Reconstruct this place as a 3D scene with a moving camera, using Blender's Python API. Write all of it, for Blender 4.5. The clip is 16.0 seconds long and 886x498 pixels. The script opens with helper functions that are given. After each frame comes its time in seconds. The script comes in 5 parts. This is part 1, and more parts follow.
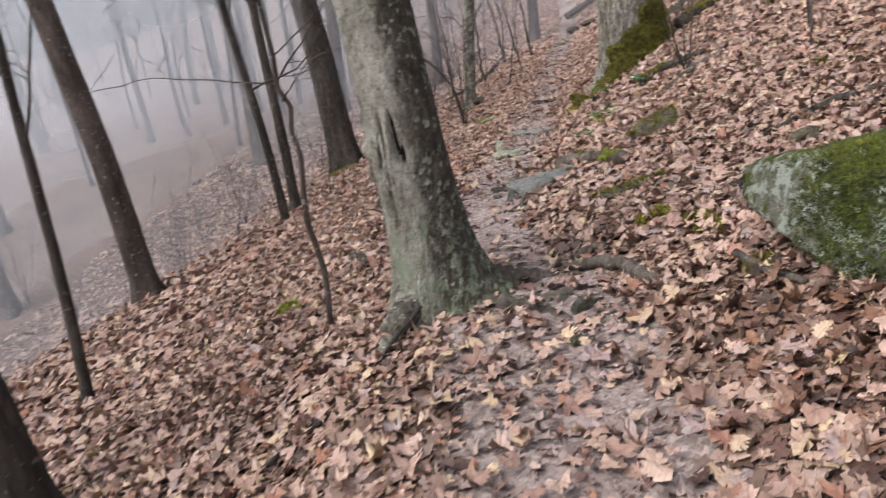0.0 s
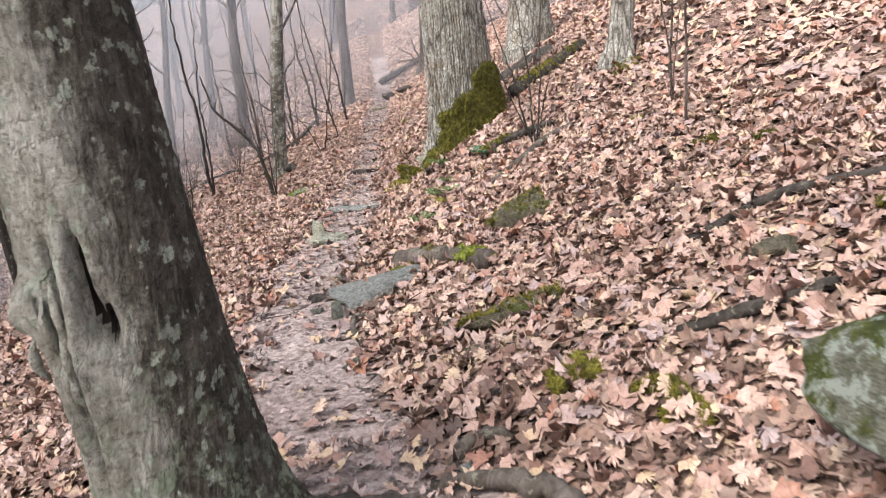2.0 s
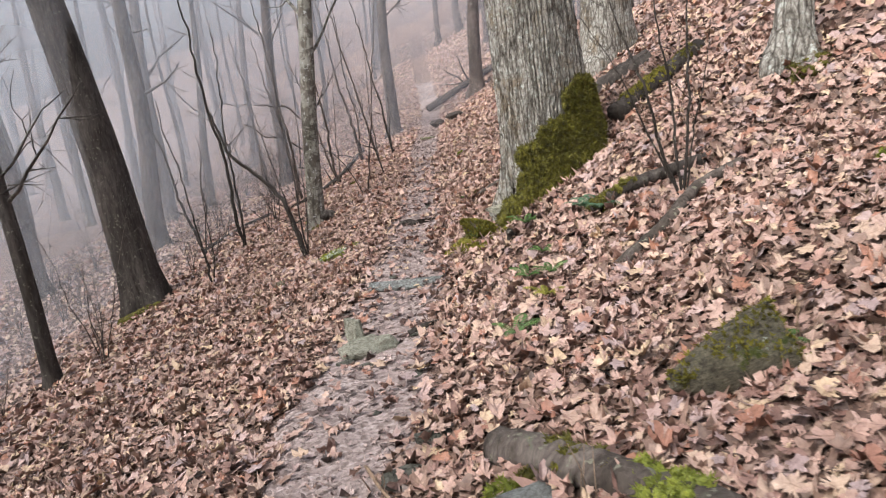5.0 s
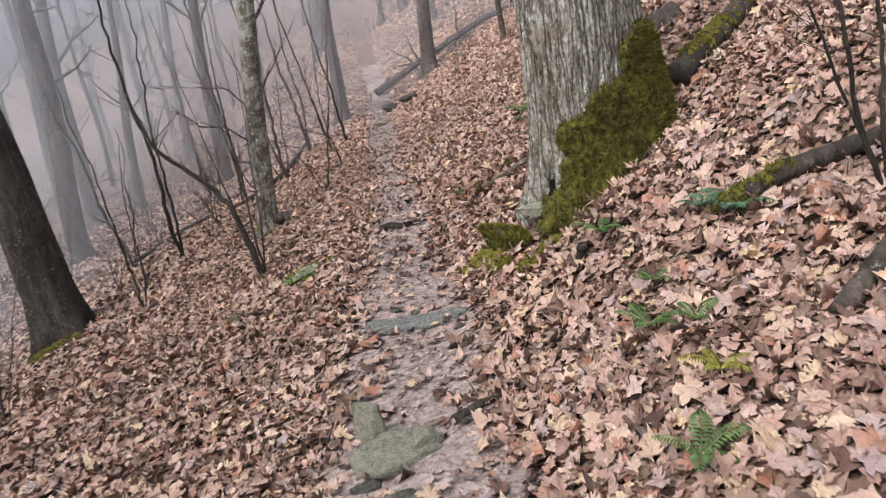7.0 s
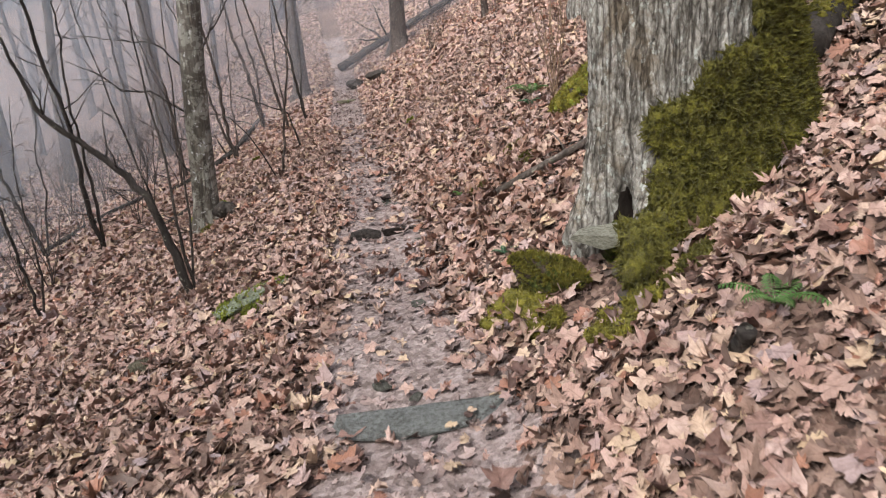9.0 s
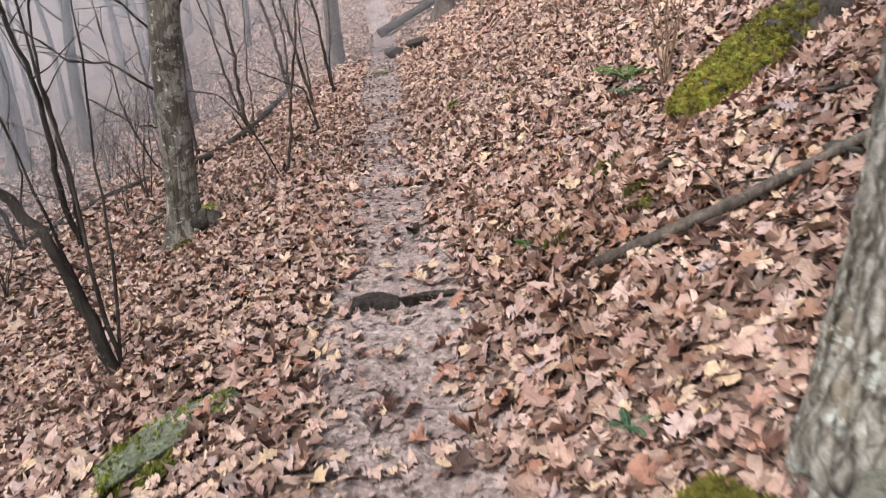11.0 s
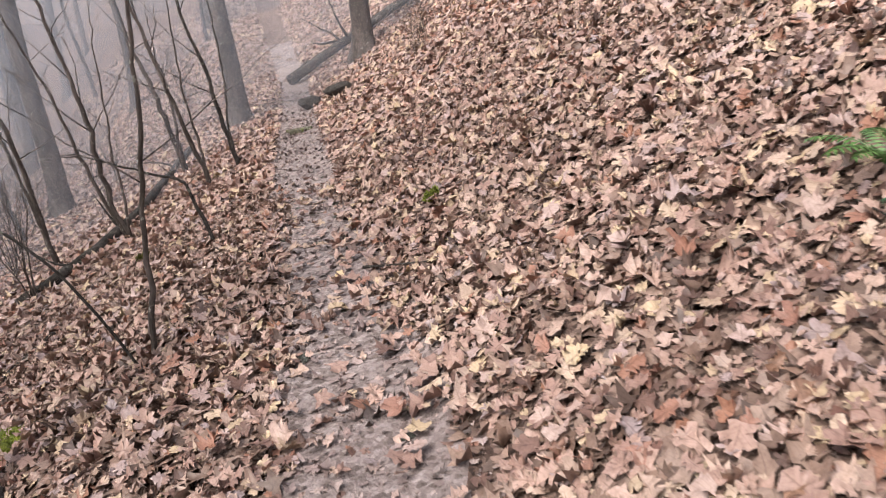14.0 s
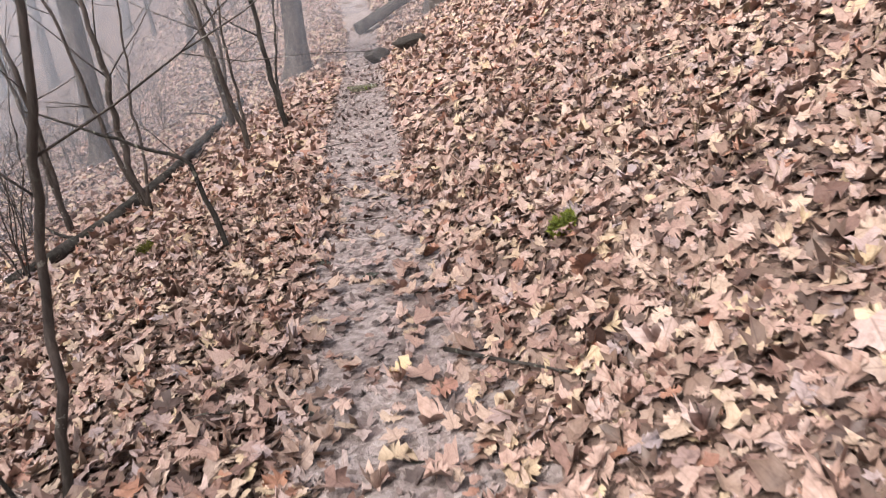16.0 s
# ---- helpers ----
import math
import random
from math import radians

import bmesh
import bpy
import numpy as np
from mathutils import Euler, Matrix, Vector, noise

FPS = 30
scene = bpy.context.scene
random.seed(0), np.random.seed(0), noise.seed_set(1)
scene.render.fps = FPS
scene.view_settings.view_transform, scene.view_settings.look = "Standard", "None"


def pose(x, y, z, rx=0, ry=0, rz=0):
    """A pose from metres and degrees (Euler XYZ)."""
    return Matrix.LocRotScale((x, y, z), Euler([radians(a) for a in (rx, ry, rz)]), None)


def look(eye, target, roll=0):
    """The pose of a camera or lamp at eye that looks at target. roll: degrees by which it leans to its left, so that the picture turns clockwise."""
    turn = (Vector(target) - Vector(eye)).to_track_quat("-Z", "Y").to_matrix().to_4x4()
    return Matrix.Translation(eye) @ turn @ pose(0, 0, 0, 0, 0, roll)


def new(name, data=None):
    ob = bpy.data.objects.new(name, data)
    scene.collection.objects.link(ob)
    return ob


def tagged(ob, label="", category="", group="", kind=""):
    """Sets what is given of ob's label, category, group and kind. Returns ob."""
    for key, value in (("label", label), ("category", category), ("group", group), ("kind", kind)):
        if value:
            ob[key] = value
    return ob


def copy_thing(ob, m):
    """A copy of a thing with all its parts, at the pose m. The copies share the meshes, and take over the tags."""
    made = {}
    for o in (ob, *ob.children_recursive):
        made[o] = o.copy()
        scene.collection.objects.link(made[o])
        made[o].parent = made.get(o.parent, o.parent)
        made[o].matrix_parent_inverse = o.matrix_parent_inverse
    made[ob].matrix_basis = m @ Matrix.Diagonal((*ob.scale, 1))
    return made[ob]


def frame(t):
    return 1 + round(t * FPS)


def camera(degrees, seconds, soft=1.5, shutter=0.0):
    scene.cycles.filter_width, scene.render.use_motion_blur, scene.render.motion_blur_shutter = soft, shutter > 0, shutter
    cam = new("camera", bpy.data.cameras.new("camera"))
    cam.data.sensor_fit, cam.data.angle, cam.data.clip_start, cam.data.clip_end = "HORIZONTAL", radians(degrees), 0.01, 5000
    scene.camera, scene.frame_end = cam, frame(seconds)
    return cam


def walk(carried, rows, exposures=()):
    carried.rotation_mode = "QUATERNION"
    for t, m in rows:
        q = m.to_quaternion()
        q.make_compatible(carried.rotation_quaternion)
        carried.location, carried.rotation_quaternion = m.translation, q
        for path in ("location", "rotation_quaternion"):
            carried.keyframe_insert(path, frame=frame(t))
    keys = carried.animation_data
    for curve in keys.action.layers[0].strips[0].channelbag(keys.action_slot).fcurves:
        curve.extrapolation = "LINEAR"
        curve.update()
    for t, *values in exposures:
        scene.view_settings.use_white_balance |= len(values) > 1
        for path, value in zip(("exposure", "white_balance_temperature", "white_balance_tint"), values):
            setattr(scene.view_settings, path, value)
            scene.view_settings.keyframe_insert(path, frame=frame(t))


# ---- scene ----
cam = camera(65.1, 16.0, soft=1.1, shutter=0.25)
PATH = [
    (0, (0.065, 0.016, 1.452), (-0.019, 1.896, 0.774), -7.4),
    (0.5, (0.161, 0.461, 1.437), (0.398, 2.334, 0.777), -7.9),
    (1, (0.166, 0.901, 1.356), (0.621, 2.727, 0.679), -6.5),
    (1.5, (0.192, 1.426, 1.284), (0.654, 3.249, 0.604), -5.9),
    (2, (0.158, 1.98, 1.274), (0.617, 3.845, 0.716), -3.5),
    (2.5, (0.247, 2.474, 1.221), (0.702, 4.332, 0.638), -5.1),
    (3, (0.413, 3.0, 1.233), (0.939, 4.827, 0.613), -6.4),
    (3.5, (0.525, 3.499, 1.255), (1.12, 5.302, 0.627), -7.1),
    (4, (0.643, 3.919, 1.236), (1.149, 5.764, 0.654), -7.6),
    (4.5, (0.685, 4.278, 1.281), (1.068, 6.173, 0.766), -7.3),
    (4.7, (0.622, 4.452, 1.247), (0.951, 6.365, 0.766), -6.5),
    (6.8, (0.35, 6.614, 1.008), (0.777, 8.495, 0.481), -8.0),
    (7, (0.34, 6.832, 1.008), (0.819, 8.698, 0.47), -8.1),
    (7.5, (0.243, 7.319, 0.958), (0.834, 9.141, 0.385), -7.1),
    (8, (0.265, 7.788, 0.811), (0.879, 9.602, 0.233), -5.5),
    (8.2, (0.3, 7.994, 0.81), (0.91, 9.809, 0.232), -5.2),
    (10.3, (1.096, 10.124, 0.744), (1.647, 11.926, 0.073), -3.2),
    (10.5, (1.162, 10.36, 0.718), (1.678, 12.168, 0.034), -3.4),
    (11, (1.226, 10.968, 0.745), (1.701, 12.791, 0.074), -3.6),
    (11.5, (1.254, 11.51, 0.77), (1.714, 13.358, 0.159), -3.8),
    (12, (1.385, 12.073, 0.736), (1.874, 13.932, 0.183), -4.4),
    (12.5, (1.51, 12.647, 0.718), (2.071, 14.488, 0.174), -6.0),
    (13, (1.635, 13.213, 0.733), (2.284, 15.027, 0.197), -7.7),
    (13.5, (1.746, 13.825, 0.712), (2.461, 15.609, 0.159), -8.2),
    (14, (1.823, 14.431, 0.707), (2.51, 16.211, 0.108), -7.5),
    (14.5, (1.865, 14.882, 0.619), (2.438, 16.682, -0.038), -7.2),
    (15, (2.019, 15.39, 0.586), (2.525, 17.201, -0.095), -6.7),
    (15.5, (2.168, 15.965, 0.578), (2.69, 17.768, -0.114), -5.5),
    (16, (2.275, 16.452, 0.563), (2.791, 18.257, -0.127), -4.7),
]
walk(cam, [(t, look(eye, target, roll)) for t, eye, target, roll in PATH],
     [(0, 1.8), (1.2, 1.93), (2.0, 2.3), (2.6, 2.2), (3.0, 2.08), (3.5, 1.93), (4.5, 2.02), (7.5, 1.8), (10.5, 1.92), (11.3, 2.06), (12, 2.08), (13.2, 1.94), (14.5, 2.02), (15.3, 2.14), (16, 2.14)])

# ---- world and light ----
world = bpy.data.worlds.new("world")
scene.world = world
world.use_nodes = True
wn, wl = world.node_tree.nodes, world.node_tree.links
sky = wn.new("ShaderNodeTexSky")
sky.sky_type = "NISHITA"
sky.sun_disc = False
sky.sun_elevation, sky.sun_rotation = radians(49), radians(-120)
sky.air_density, sky.dust_density, sky.ozone_density = 1.0, 6.0, 1.0
grey = wn.new("ShaderNodeHueSaturation")
grey.inputs["Saturation"].default_value = 0.5
wl.new(sky.outputs["Color"], grey.inputs["Color"])
back = wn["Background"]
back.inputs["Strength"].default_value = 0.062
wl.new(grey.outputs["Color"], back.inputs["Color"])
sun = new("sun", bpy.data.lights.new("sun", "SUN"))
sun.data.energy, sun.data.angle, sun.data.color = 3.35, radians(30), (1.0, 0.965, 0.93)
sun.matrix_world = look((-17, -3, 23), (0, 7, 0))

# ---- plan of the ground ----
TRAIL_Y = [-8, 0, 4, 5.6, 6.7, 8, 9.8, 11.4, 14.5, 16, 19.2, 22, 25, 30, 36, 60]
TRAIL_X = [.2, .35, .3, .25, .35, .52, .85, 1.25, 1.8, 2.1, 2.65, 3.15, 3.7, 4.75, 6.0, 9.0]
LEVEL_Y = [-8, 0, 2, 4, 5.6, 6.7, 9.8, 11.4, 14.5, 19.2, 25, 32, 60]
LEVEL_Z = [.6, .0, -.1, -.27, -.43, -.48, -.79, -.82, -.85, -.8, -.85, -.8, -.6]


def softplus(v, s):
    return s * np.log1p(np.exp(np.clip(v / s, -40, 40)))


def trail_x(y):
    return np.interp(y, TRAIL_Y, TRAIL_X)


def trail_left(y):
    """How far the trodden band reaches below its middle line."""
    return np.interp(y, [0, 5, 7.4, 8.5, 11, 12.7, 14.5, 17, 20, 23, 27], [.50, .46, .46, .52, .50, .42, .36, .26, .24, .28, .30])


def trail_right(y):
    """How far the trodden band reaches above its middle line."""
    return np.interp(y, [0, 3, 5, 6.4, 7.2, 8, 10.4, 12, 14, 17, 25], [.55, .50, .42, .24, .20, .38, .44, .40, .42, .44, .48])


def off_trail(x, y):
    """Distance outside the trodden band, negative on it."""
    d = x - trail_x(y)
    return np.where(d < 0, -d - trail_left(y), d - trail_right(y))


def ground_z(x, y):
    """Height of the hillside: a worn bench for the trail, a bank above it, a slope and a brow below it."""
    x, y = np.asarray(x, float), np.asarray(y, float)
    d = x - trail_x(y)
    up = np.interp(y, [0, 3, 6.5, 9, 10], [.45, .42, .34, .44, .54])
    shoulder = np.interp(y, [9, 9.6, 10.6, 11.2, 13.2, 13.7, 14.5], [0, .06, .25, .12, .14, .22, 0])
    down = np.interp(y, [0, 6, 9, 12, 15], [.45, .42, .31, .31, .4])
    dr = 50 * np.tanh(softplus(d - .45, .15) / 50)
    reach = np.interp(y, [16, 24], [13, 5.5])
    dl = reach * np.tanh(softplus(-d - .7, .2) / reach)
    brow = 3.5 * np.tanh(softplus(-d - 6.8, .6) / 3.5)
    ahead = 35 * np.tanh(softplus(y - (36 + np.maximum(0, 1.5 - x) * 2.2), 2) / 35)
    z = np.interp(y, LEVEL_Y, LEVEL_Z) + up * dr + shoulder * np.tanh(dr / .9) - .15 * np.exp(-((x - 2.36) ** 2 + (y - 11.70) ** 2) / .05) - down * dl - np.interp(y, [11, 17], [.45, .06]) * brow + .4 * ahead
    off = np.clip((np.abs(d) - .35) / .6, 0, 1)
    lump = .045 * np.sin(2.3 * x + 1.1 * y + 1) * np.sin(1.7 * y - .8 * x) + .02 * np.sin(5.1 * x - 3.3 * y) * np.sin(4.7 * y + 2 * x + 2)
    return z + off * lump + .012 * np.sin(7 * y + 2 * x) * np.sin(9 * x - y)


def gz(x, y):
    return float(ground_z(x, y))


def ground_normals(x, y):
    e = .06
    nx = -(ground_z(x + e, y) - ground_z(x - e, y)) / (2 * e)
    ny = -(ground_z(x, y + e) - ground_z(x, y - e)) / (2 * e)
    n = np.stack([nx, ny, np.ones_like(nx)], -1)
    return n / np.linalg.norm(n, axis=-1, keepdims=True)


# ---- materials ----
def material(name, rough=0.8):
    m = bpy.data.materials.new(name)
    m.use_nodes = True
    b = m.node_tree.nodes["Principled BSDF"]
    b.inputs["Roughness"].default_value = rough
    b.inputs["Specular IOR Level"].default_value = 0.3
    return m, m.node_tree.nodes, m.node_tree.links, b


def coords(nodes, links, scale=(1, 1, 1)):
    tc, mp = nodes.new("ShaderNodeTexCoord"), nodes.new("ShaderNodeMapping")
    mp.inputs["Scale"].default_value = scale
    links.new(tc.outputs["Object"], mp.inputs["Vector"])
    return mp.outputs["Vector"]


def noise_node(nodes, links, vec, scale, detail=5, rough=.6, dist=0):
    n = nodes.new("ShaderNodeTexNoise")
    n.inputs["Scale"].default_value, n.inputs["Detail"].default_value = scale, detail
    n.inputs["Roughness"].default_value, n.inputs["Distortion"].default_value = rough, dist
    if vec:
        links.new(vec, n.inputs["Vector"])
    return n.outputs["Fac"]


def ramp(nodes, links, fac, stops):
    r = nodes.new("ShaderNodeValToRGB")
    while len(r.color_ramp.elements) < len(stops):
        r.color_ramp.elements.new(.5)
    for e, (p, c) in zip(r.color_ramp.elements, stops):
        e.position = p
        e.color = (*c, 1) if len(c) == 3 else c
    if fac:
        links.new(fac, r.inputs["Fac"])
    return r.outputs["Color"]


def mix(nodes, links, fac, a, b, mode="MIX"):
    n = nodes.new("ShaderNodeMix")
    n.data_type, n.blend_type = "RGBA", mode
    for sock, v in ((n.inputs[0], fac), (n.inputs[6], a), (n.inputs[7], b)):
        if isinstance(v, (int, float)):
            sock.default_value = v
        elif isinstance(v, tuple):
            sock.default_value = (*v, 1)
        else:
            links.new(v, sock)
    return n.outputs[2]


def bump(nodes, links, b, height, strength, dist):
    n = nodes.new("ShaderNodeBump")
    n.inputs["Strength"].default_value, n.inputs["Distance"].default_value = strength, dist
    links.new(height, n.inputs["Height"])
    links.new(n.outputs["Normal"], b.inputs["Normal"])


G0, G1 = (0, 0, 0), (1, 1, 1)
LEAF_STOPS = [(0, (0.0837, 0.0478, 0.0381)), (.07, (0.217, 0.124, 0.0984)), (.16, (0.355, 0.219, 0.179)), (.30, (0.463, 0.303, 0.245)), (.5, (0.522, 0.363, 0.301)), (.62, (0.561, 0.418, 0.316)),
              (.70, (0.591, 0.448, 0.29)), (.76, (0.532, 0.383, 0.326)), (.86, (0.453, 0.328, 0.301)), (.92, (0.374, 0.298, 0.296)), (.94, (0.384, 0.189, 0.12)), (1, (0.355, 0.184, 0.136))]
TROD_STOPS = [(0, (0.0735, 0.0535, 0.0479)), (.25, (0.21, 0.155, 0.142)), (.6, (0.389, 0.294, 0.274)), (.85, (0.525, 0.412, 0.376)), (1, (0.231, 0.161, 0.142))]


def leaf_material(name, stops, per_object):
    m, nd, lk, b = material(name, .5)
    b.inputs["Specular IOR Level"].default_value = .5
    if per_object:
        rnd = nd.new("ShaderNodeObjectInfo").outputs["Random"]
    else:
        rnd = nd.new("ShaderNodeNewGeometry").outputs["Random Per Island"]
    col = ramp(nd, lk, rnd, stops)
    v = coords(nd, lk)
    at = nd.new("ShaderNodeAttribute")
    at.attribute_name = "vein"
    sp = nd.new("ShaderNodeSeparateXYZ")
    lk.new(at.outputs["Vector"], sp.inputs[0])
    side = nd.new("ShaderNodeMath")
    side.operation = "MULTIPLY_ADD"
    lk.new(sp.outputs["Y"], side.inputs[0])
    side.inputs[1].default_value = -.9
    lk.new(sp.outputs["X"], side.inputs[2])
    freq = nd.new("ShaderNodeMath")
    freq.operation = "MULTIPLY"
    lk.new(side.outputs[0], freq.inputs[0])
    freq.inputs[1].default_value = 42
    wav = nd.new("ShaderNodeMath")
    wav.operation = "SINE"
    lk.new(freq.outputs[0], wav.inputs[0])
    col = mix(nd, lk, .3, col, ramp(nd, lk, wav.outputs[0], [(.55, G1), (.98, (.62, .56, .52))]), "MULTIPLY")
    col = mix(nd, lk, .8, col, ramp(nd, lk, sp.outputs["Y"], [(.0, (.5, .44, .4)), (.035, G1)]), "MULTIPLY")
    col = mix(nd, lk, .8, col, ramp(nd, lk, noise_node(nd, lk, v, 34, 6, .7), [(.3, (.52, .47, .45)), (.55, G1)]), "MULTIPLY")
    col = mix(nd, lk, .4, col, ramp(nd, lk, noise_node(nd, lk, v, .9, 3), [(.35, (.62, .55, .55)), (.65, G1)]), "MULTIPLY")
    lk.new(col, b.inputs["Base Color"])
    bump(nd, lk, b, noise_node(nd, lk, v, 120, 3), .4, .004)
    return m


leaf_mat = leaf_material("dry_leaves", LEAF_STOPS, False)
leaf_single_mat = leaf_material("dry_leaf", LEAF_STOPS, True)
OLD_STOPS = [(0, (0.105, 0.0665, 0.052)), (.3, (0.229, 0.148, 0.113)), (.6, (0.335, 0.223, 0.175)), (.85, (0.411, 0.294, 0.237)), (1, (0.258, 0.157, 0.113))]
old_leaf_mat = leaf_material("damp_leaves", OLD_STOPS, False)
trod_mat = leaf_material("trodden_leaves", TROD_STOPS, False)


def soil_material(name, stops, scale):
    m, nd, lk, b = material(name, .85)
    v = coords(nd, lk)
    vo = nd.new("ShaderNodeTexVoronoi")
    vo.inputs["Scale"].default_value = scale
    lk.new(v, vo.inputs["Vector"])
    sep = nd.new("ShaderNodeSeparateColor")
    lk.new(vo.outputs["Color"], sep.inputs["Color"])
    col = ramp(nd, lk, sep.outputs[0], stops)
    col = mix(nd, lk, .8, col, ramp(nd, lk, noise_node(nd, lk, v, 30, 6), [(.3, (.45, .42, .4)), (.65, G1)]), "MULTIPLY")
    col = mix(nd, lk, .5, col, ramp(nd, lk, noise_node(nd, lk, v, 1.1, 3), [(.35, (.6, .55, .55)), (.65, G1)]), "MULTIPLY")
    lk.new(col, b.inputs["Base Color"])
    bump(nd, lk, b, noise_node(nd, lk, v, 26, 7), .9, .03)
    return m


ground_mat = soil_material("leafy_soil", [(0, (.06, .04, .033)), (.3, (.15, .095, .075)), (.6, (.27, .18, .145)), (1, (.36, .26, .215))], 48)
trail_mat = soil_material("trail_mud", [(0, (.25, .197, .182)), (.35, (.38, .31, .29)), (.7, (.46, .38, .36)), (1, (.53, .45, .43))], 34)


def bark_material(name, dark, light, lichen, lichen_at, scale, furrow, plates=0.0):
    """Bark: streaked ridges, lichen in ragged patches, pale flecks; plates: how deep the cracks between ridges are."""
    m, nd, lk, b = material(name, .85)
    v = coords(nd, lk)
    vs = coords(nd, lk, (1, 1, .2))
    f = noise_node(nd, lk, vs, scale, 9, .7, .8)
    col = ramp(nd, lk, f, [(.30, dark), (.48, tuple((p + q) / 2 for p, q in zip(dark, light))), (.64, light)])
    patch = noise_node(nd, lk, v, 5.0, 11, .74, .5)
    col = mix(nd, lk, ramp(nd, lk, patch, [(lichen_at, G0), (lichen_at + .035, G1)]), col, mix(nd, lk, f, tuple(c * .55 for c in lichen), lichen))
    gloom = noise_node(nd, lk, coords(nd, lk, (1, 1, .35)), 2.2, 6, .6, .6)
    col = mix(nd, lk, .8, col, ramp(nd, lk, gloom, [(.42, (.42, .40, .36)), (.55, G1)]), "MULTIPLY")
    spots = noise_node(nd, lk, v, 18, 5, .6)
    col = mix(nd, lk, ramp(nd, lk, spots, [(.62, G0), (.645, G1)]), col, tuple(min(.46, c * 1.25) for c in lichen))
    height = f
    if plates:
        vo = nd.new("ShaderNodeTexVoronoi")
        vo.feature = "DISTANCE_TO_EDGE"
        vo.inputs["Scale"].default_value = scale * 1.7
        warp = mix(nd, lk, .2, coords(nd, lk, (1, 1, .13)), nd.new("ShaderNodeTexNoise").outputs["Color"])
        lk.new(warp, vo.inputs["Vector"])
        crack = ramp(nd, lk, vo.outputs["Distance"], [(.0, G0), (.09, (.6, .6, .6)), (.3, G1)])
        col = mix(nd, lk, plates, col, mix(nd, lk, crack, dark, col), "MIX")
        height = mix(nd, lk, .3, f, crack)
    lk.new(col, b.inputs["Base Color"])
    bump(nd, lk, b, height, furrow, .04)
    return m


bark_pale = bark_material("grey_lichened_bark", (.05, .043, .035), (.20, .18, .15), (.42, .41, .36), .49, 10, 1.0, .12)
def plated_bark(name):
    """Pale grey bark broken into small upright plates between long dark furrows, with lichen and brown patches."""
    m, nd, lk, b = material(name, .9)
    v = coords(nd, lk)
    wob = nd.new("ShaderNodeTexNoise")
    wob.inputs["Scale"].default_value = 5
    wob.inputs["Detail"].default_value = 6
    lk.new(v, wob.inputs["Vector"])

    def cells(scale, flat, warp):
        vo = nd.new("ShaderNodeTexVoronoi")
        vo.feature = "DISTANCE_TO_EDGE"
        vo.inputs["Scale"].default_value = scale
        lk.new(mix(nd, lk, warp, coords(nd, lk, (1, 1, flat)), wob.outputs["Color"]), vo.inputs["Vector"])
        return vo.outputs["Distance"]
    plate = ramp(nd, lk, cells(24, .34, .035), [(.0, G0), (.10, (.55, .55, .55)), (.28, G1)])
    long_crack = ramp(nd, lk, cells(15, .09, .045), [(.0, G0), (.10, (.5, .5, .5)), (.2, G1)])
    fine = noise_node(nd, lk, coords(nd, lk, (1, 1, .5)), 40, 9, .75, .4)
    col = ramp(nd, lk, fine, [(.32, (.11, .098, .082)), (.5, (.29, .275, .24)), (.66, (.50, .49, .455))])
    brown = noise_node(nd, lk, v, 3.2, 8, .7, .4)
    col = mix(nd, lk, ramp(nd, lk, brown, [(.52, G0), (.62, G1)]), col, mix(nd, lk, fine, (.09, .07, .05), (.33, .28, .21)))
    spots = noise_node(nd, lk, v, 14, 8, .7)
    col = mix(nd, lk, ramp(nd, lk, spots, [(.56, G0), (.6, G1)]), col, (.46, .48, .44))
    col = mix(nd, lk, .55, col, ramp(nd, lk, plate, [(.0, (.22, .19, .16)), (.5, G1)]), "MULTIPLY")
    col = mix(nd, lk, .85, col, ramp(nd, lk, long_crack, [(.0, (.16, .14, .12)), (.7, G1)]), "MULTIPLY")
    lk.new(col, b.inputs["Base Color"])
    bump(nd, lk, b, mix(nd, lk, .4, mix(nd, lk, .5, plate, long_crack), fine), .8, .022)
    return m


bark_oak = plated_bark("plated_grey_bark")
bark_dark = bark_material("dark_wet_bark", (.025, .02, .017), (.10, .085, .075), (.13, .125, .10), .60, 18, .9)
bark_thin = bark_material("sapling_bark", (.05, .038, .034), (.15, .12, .105), (.20, .185, .16), .62, 30, .6)


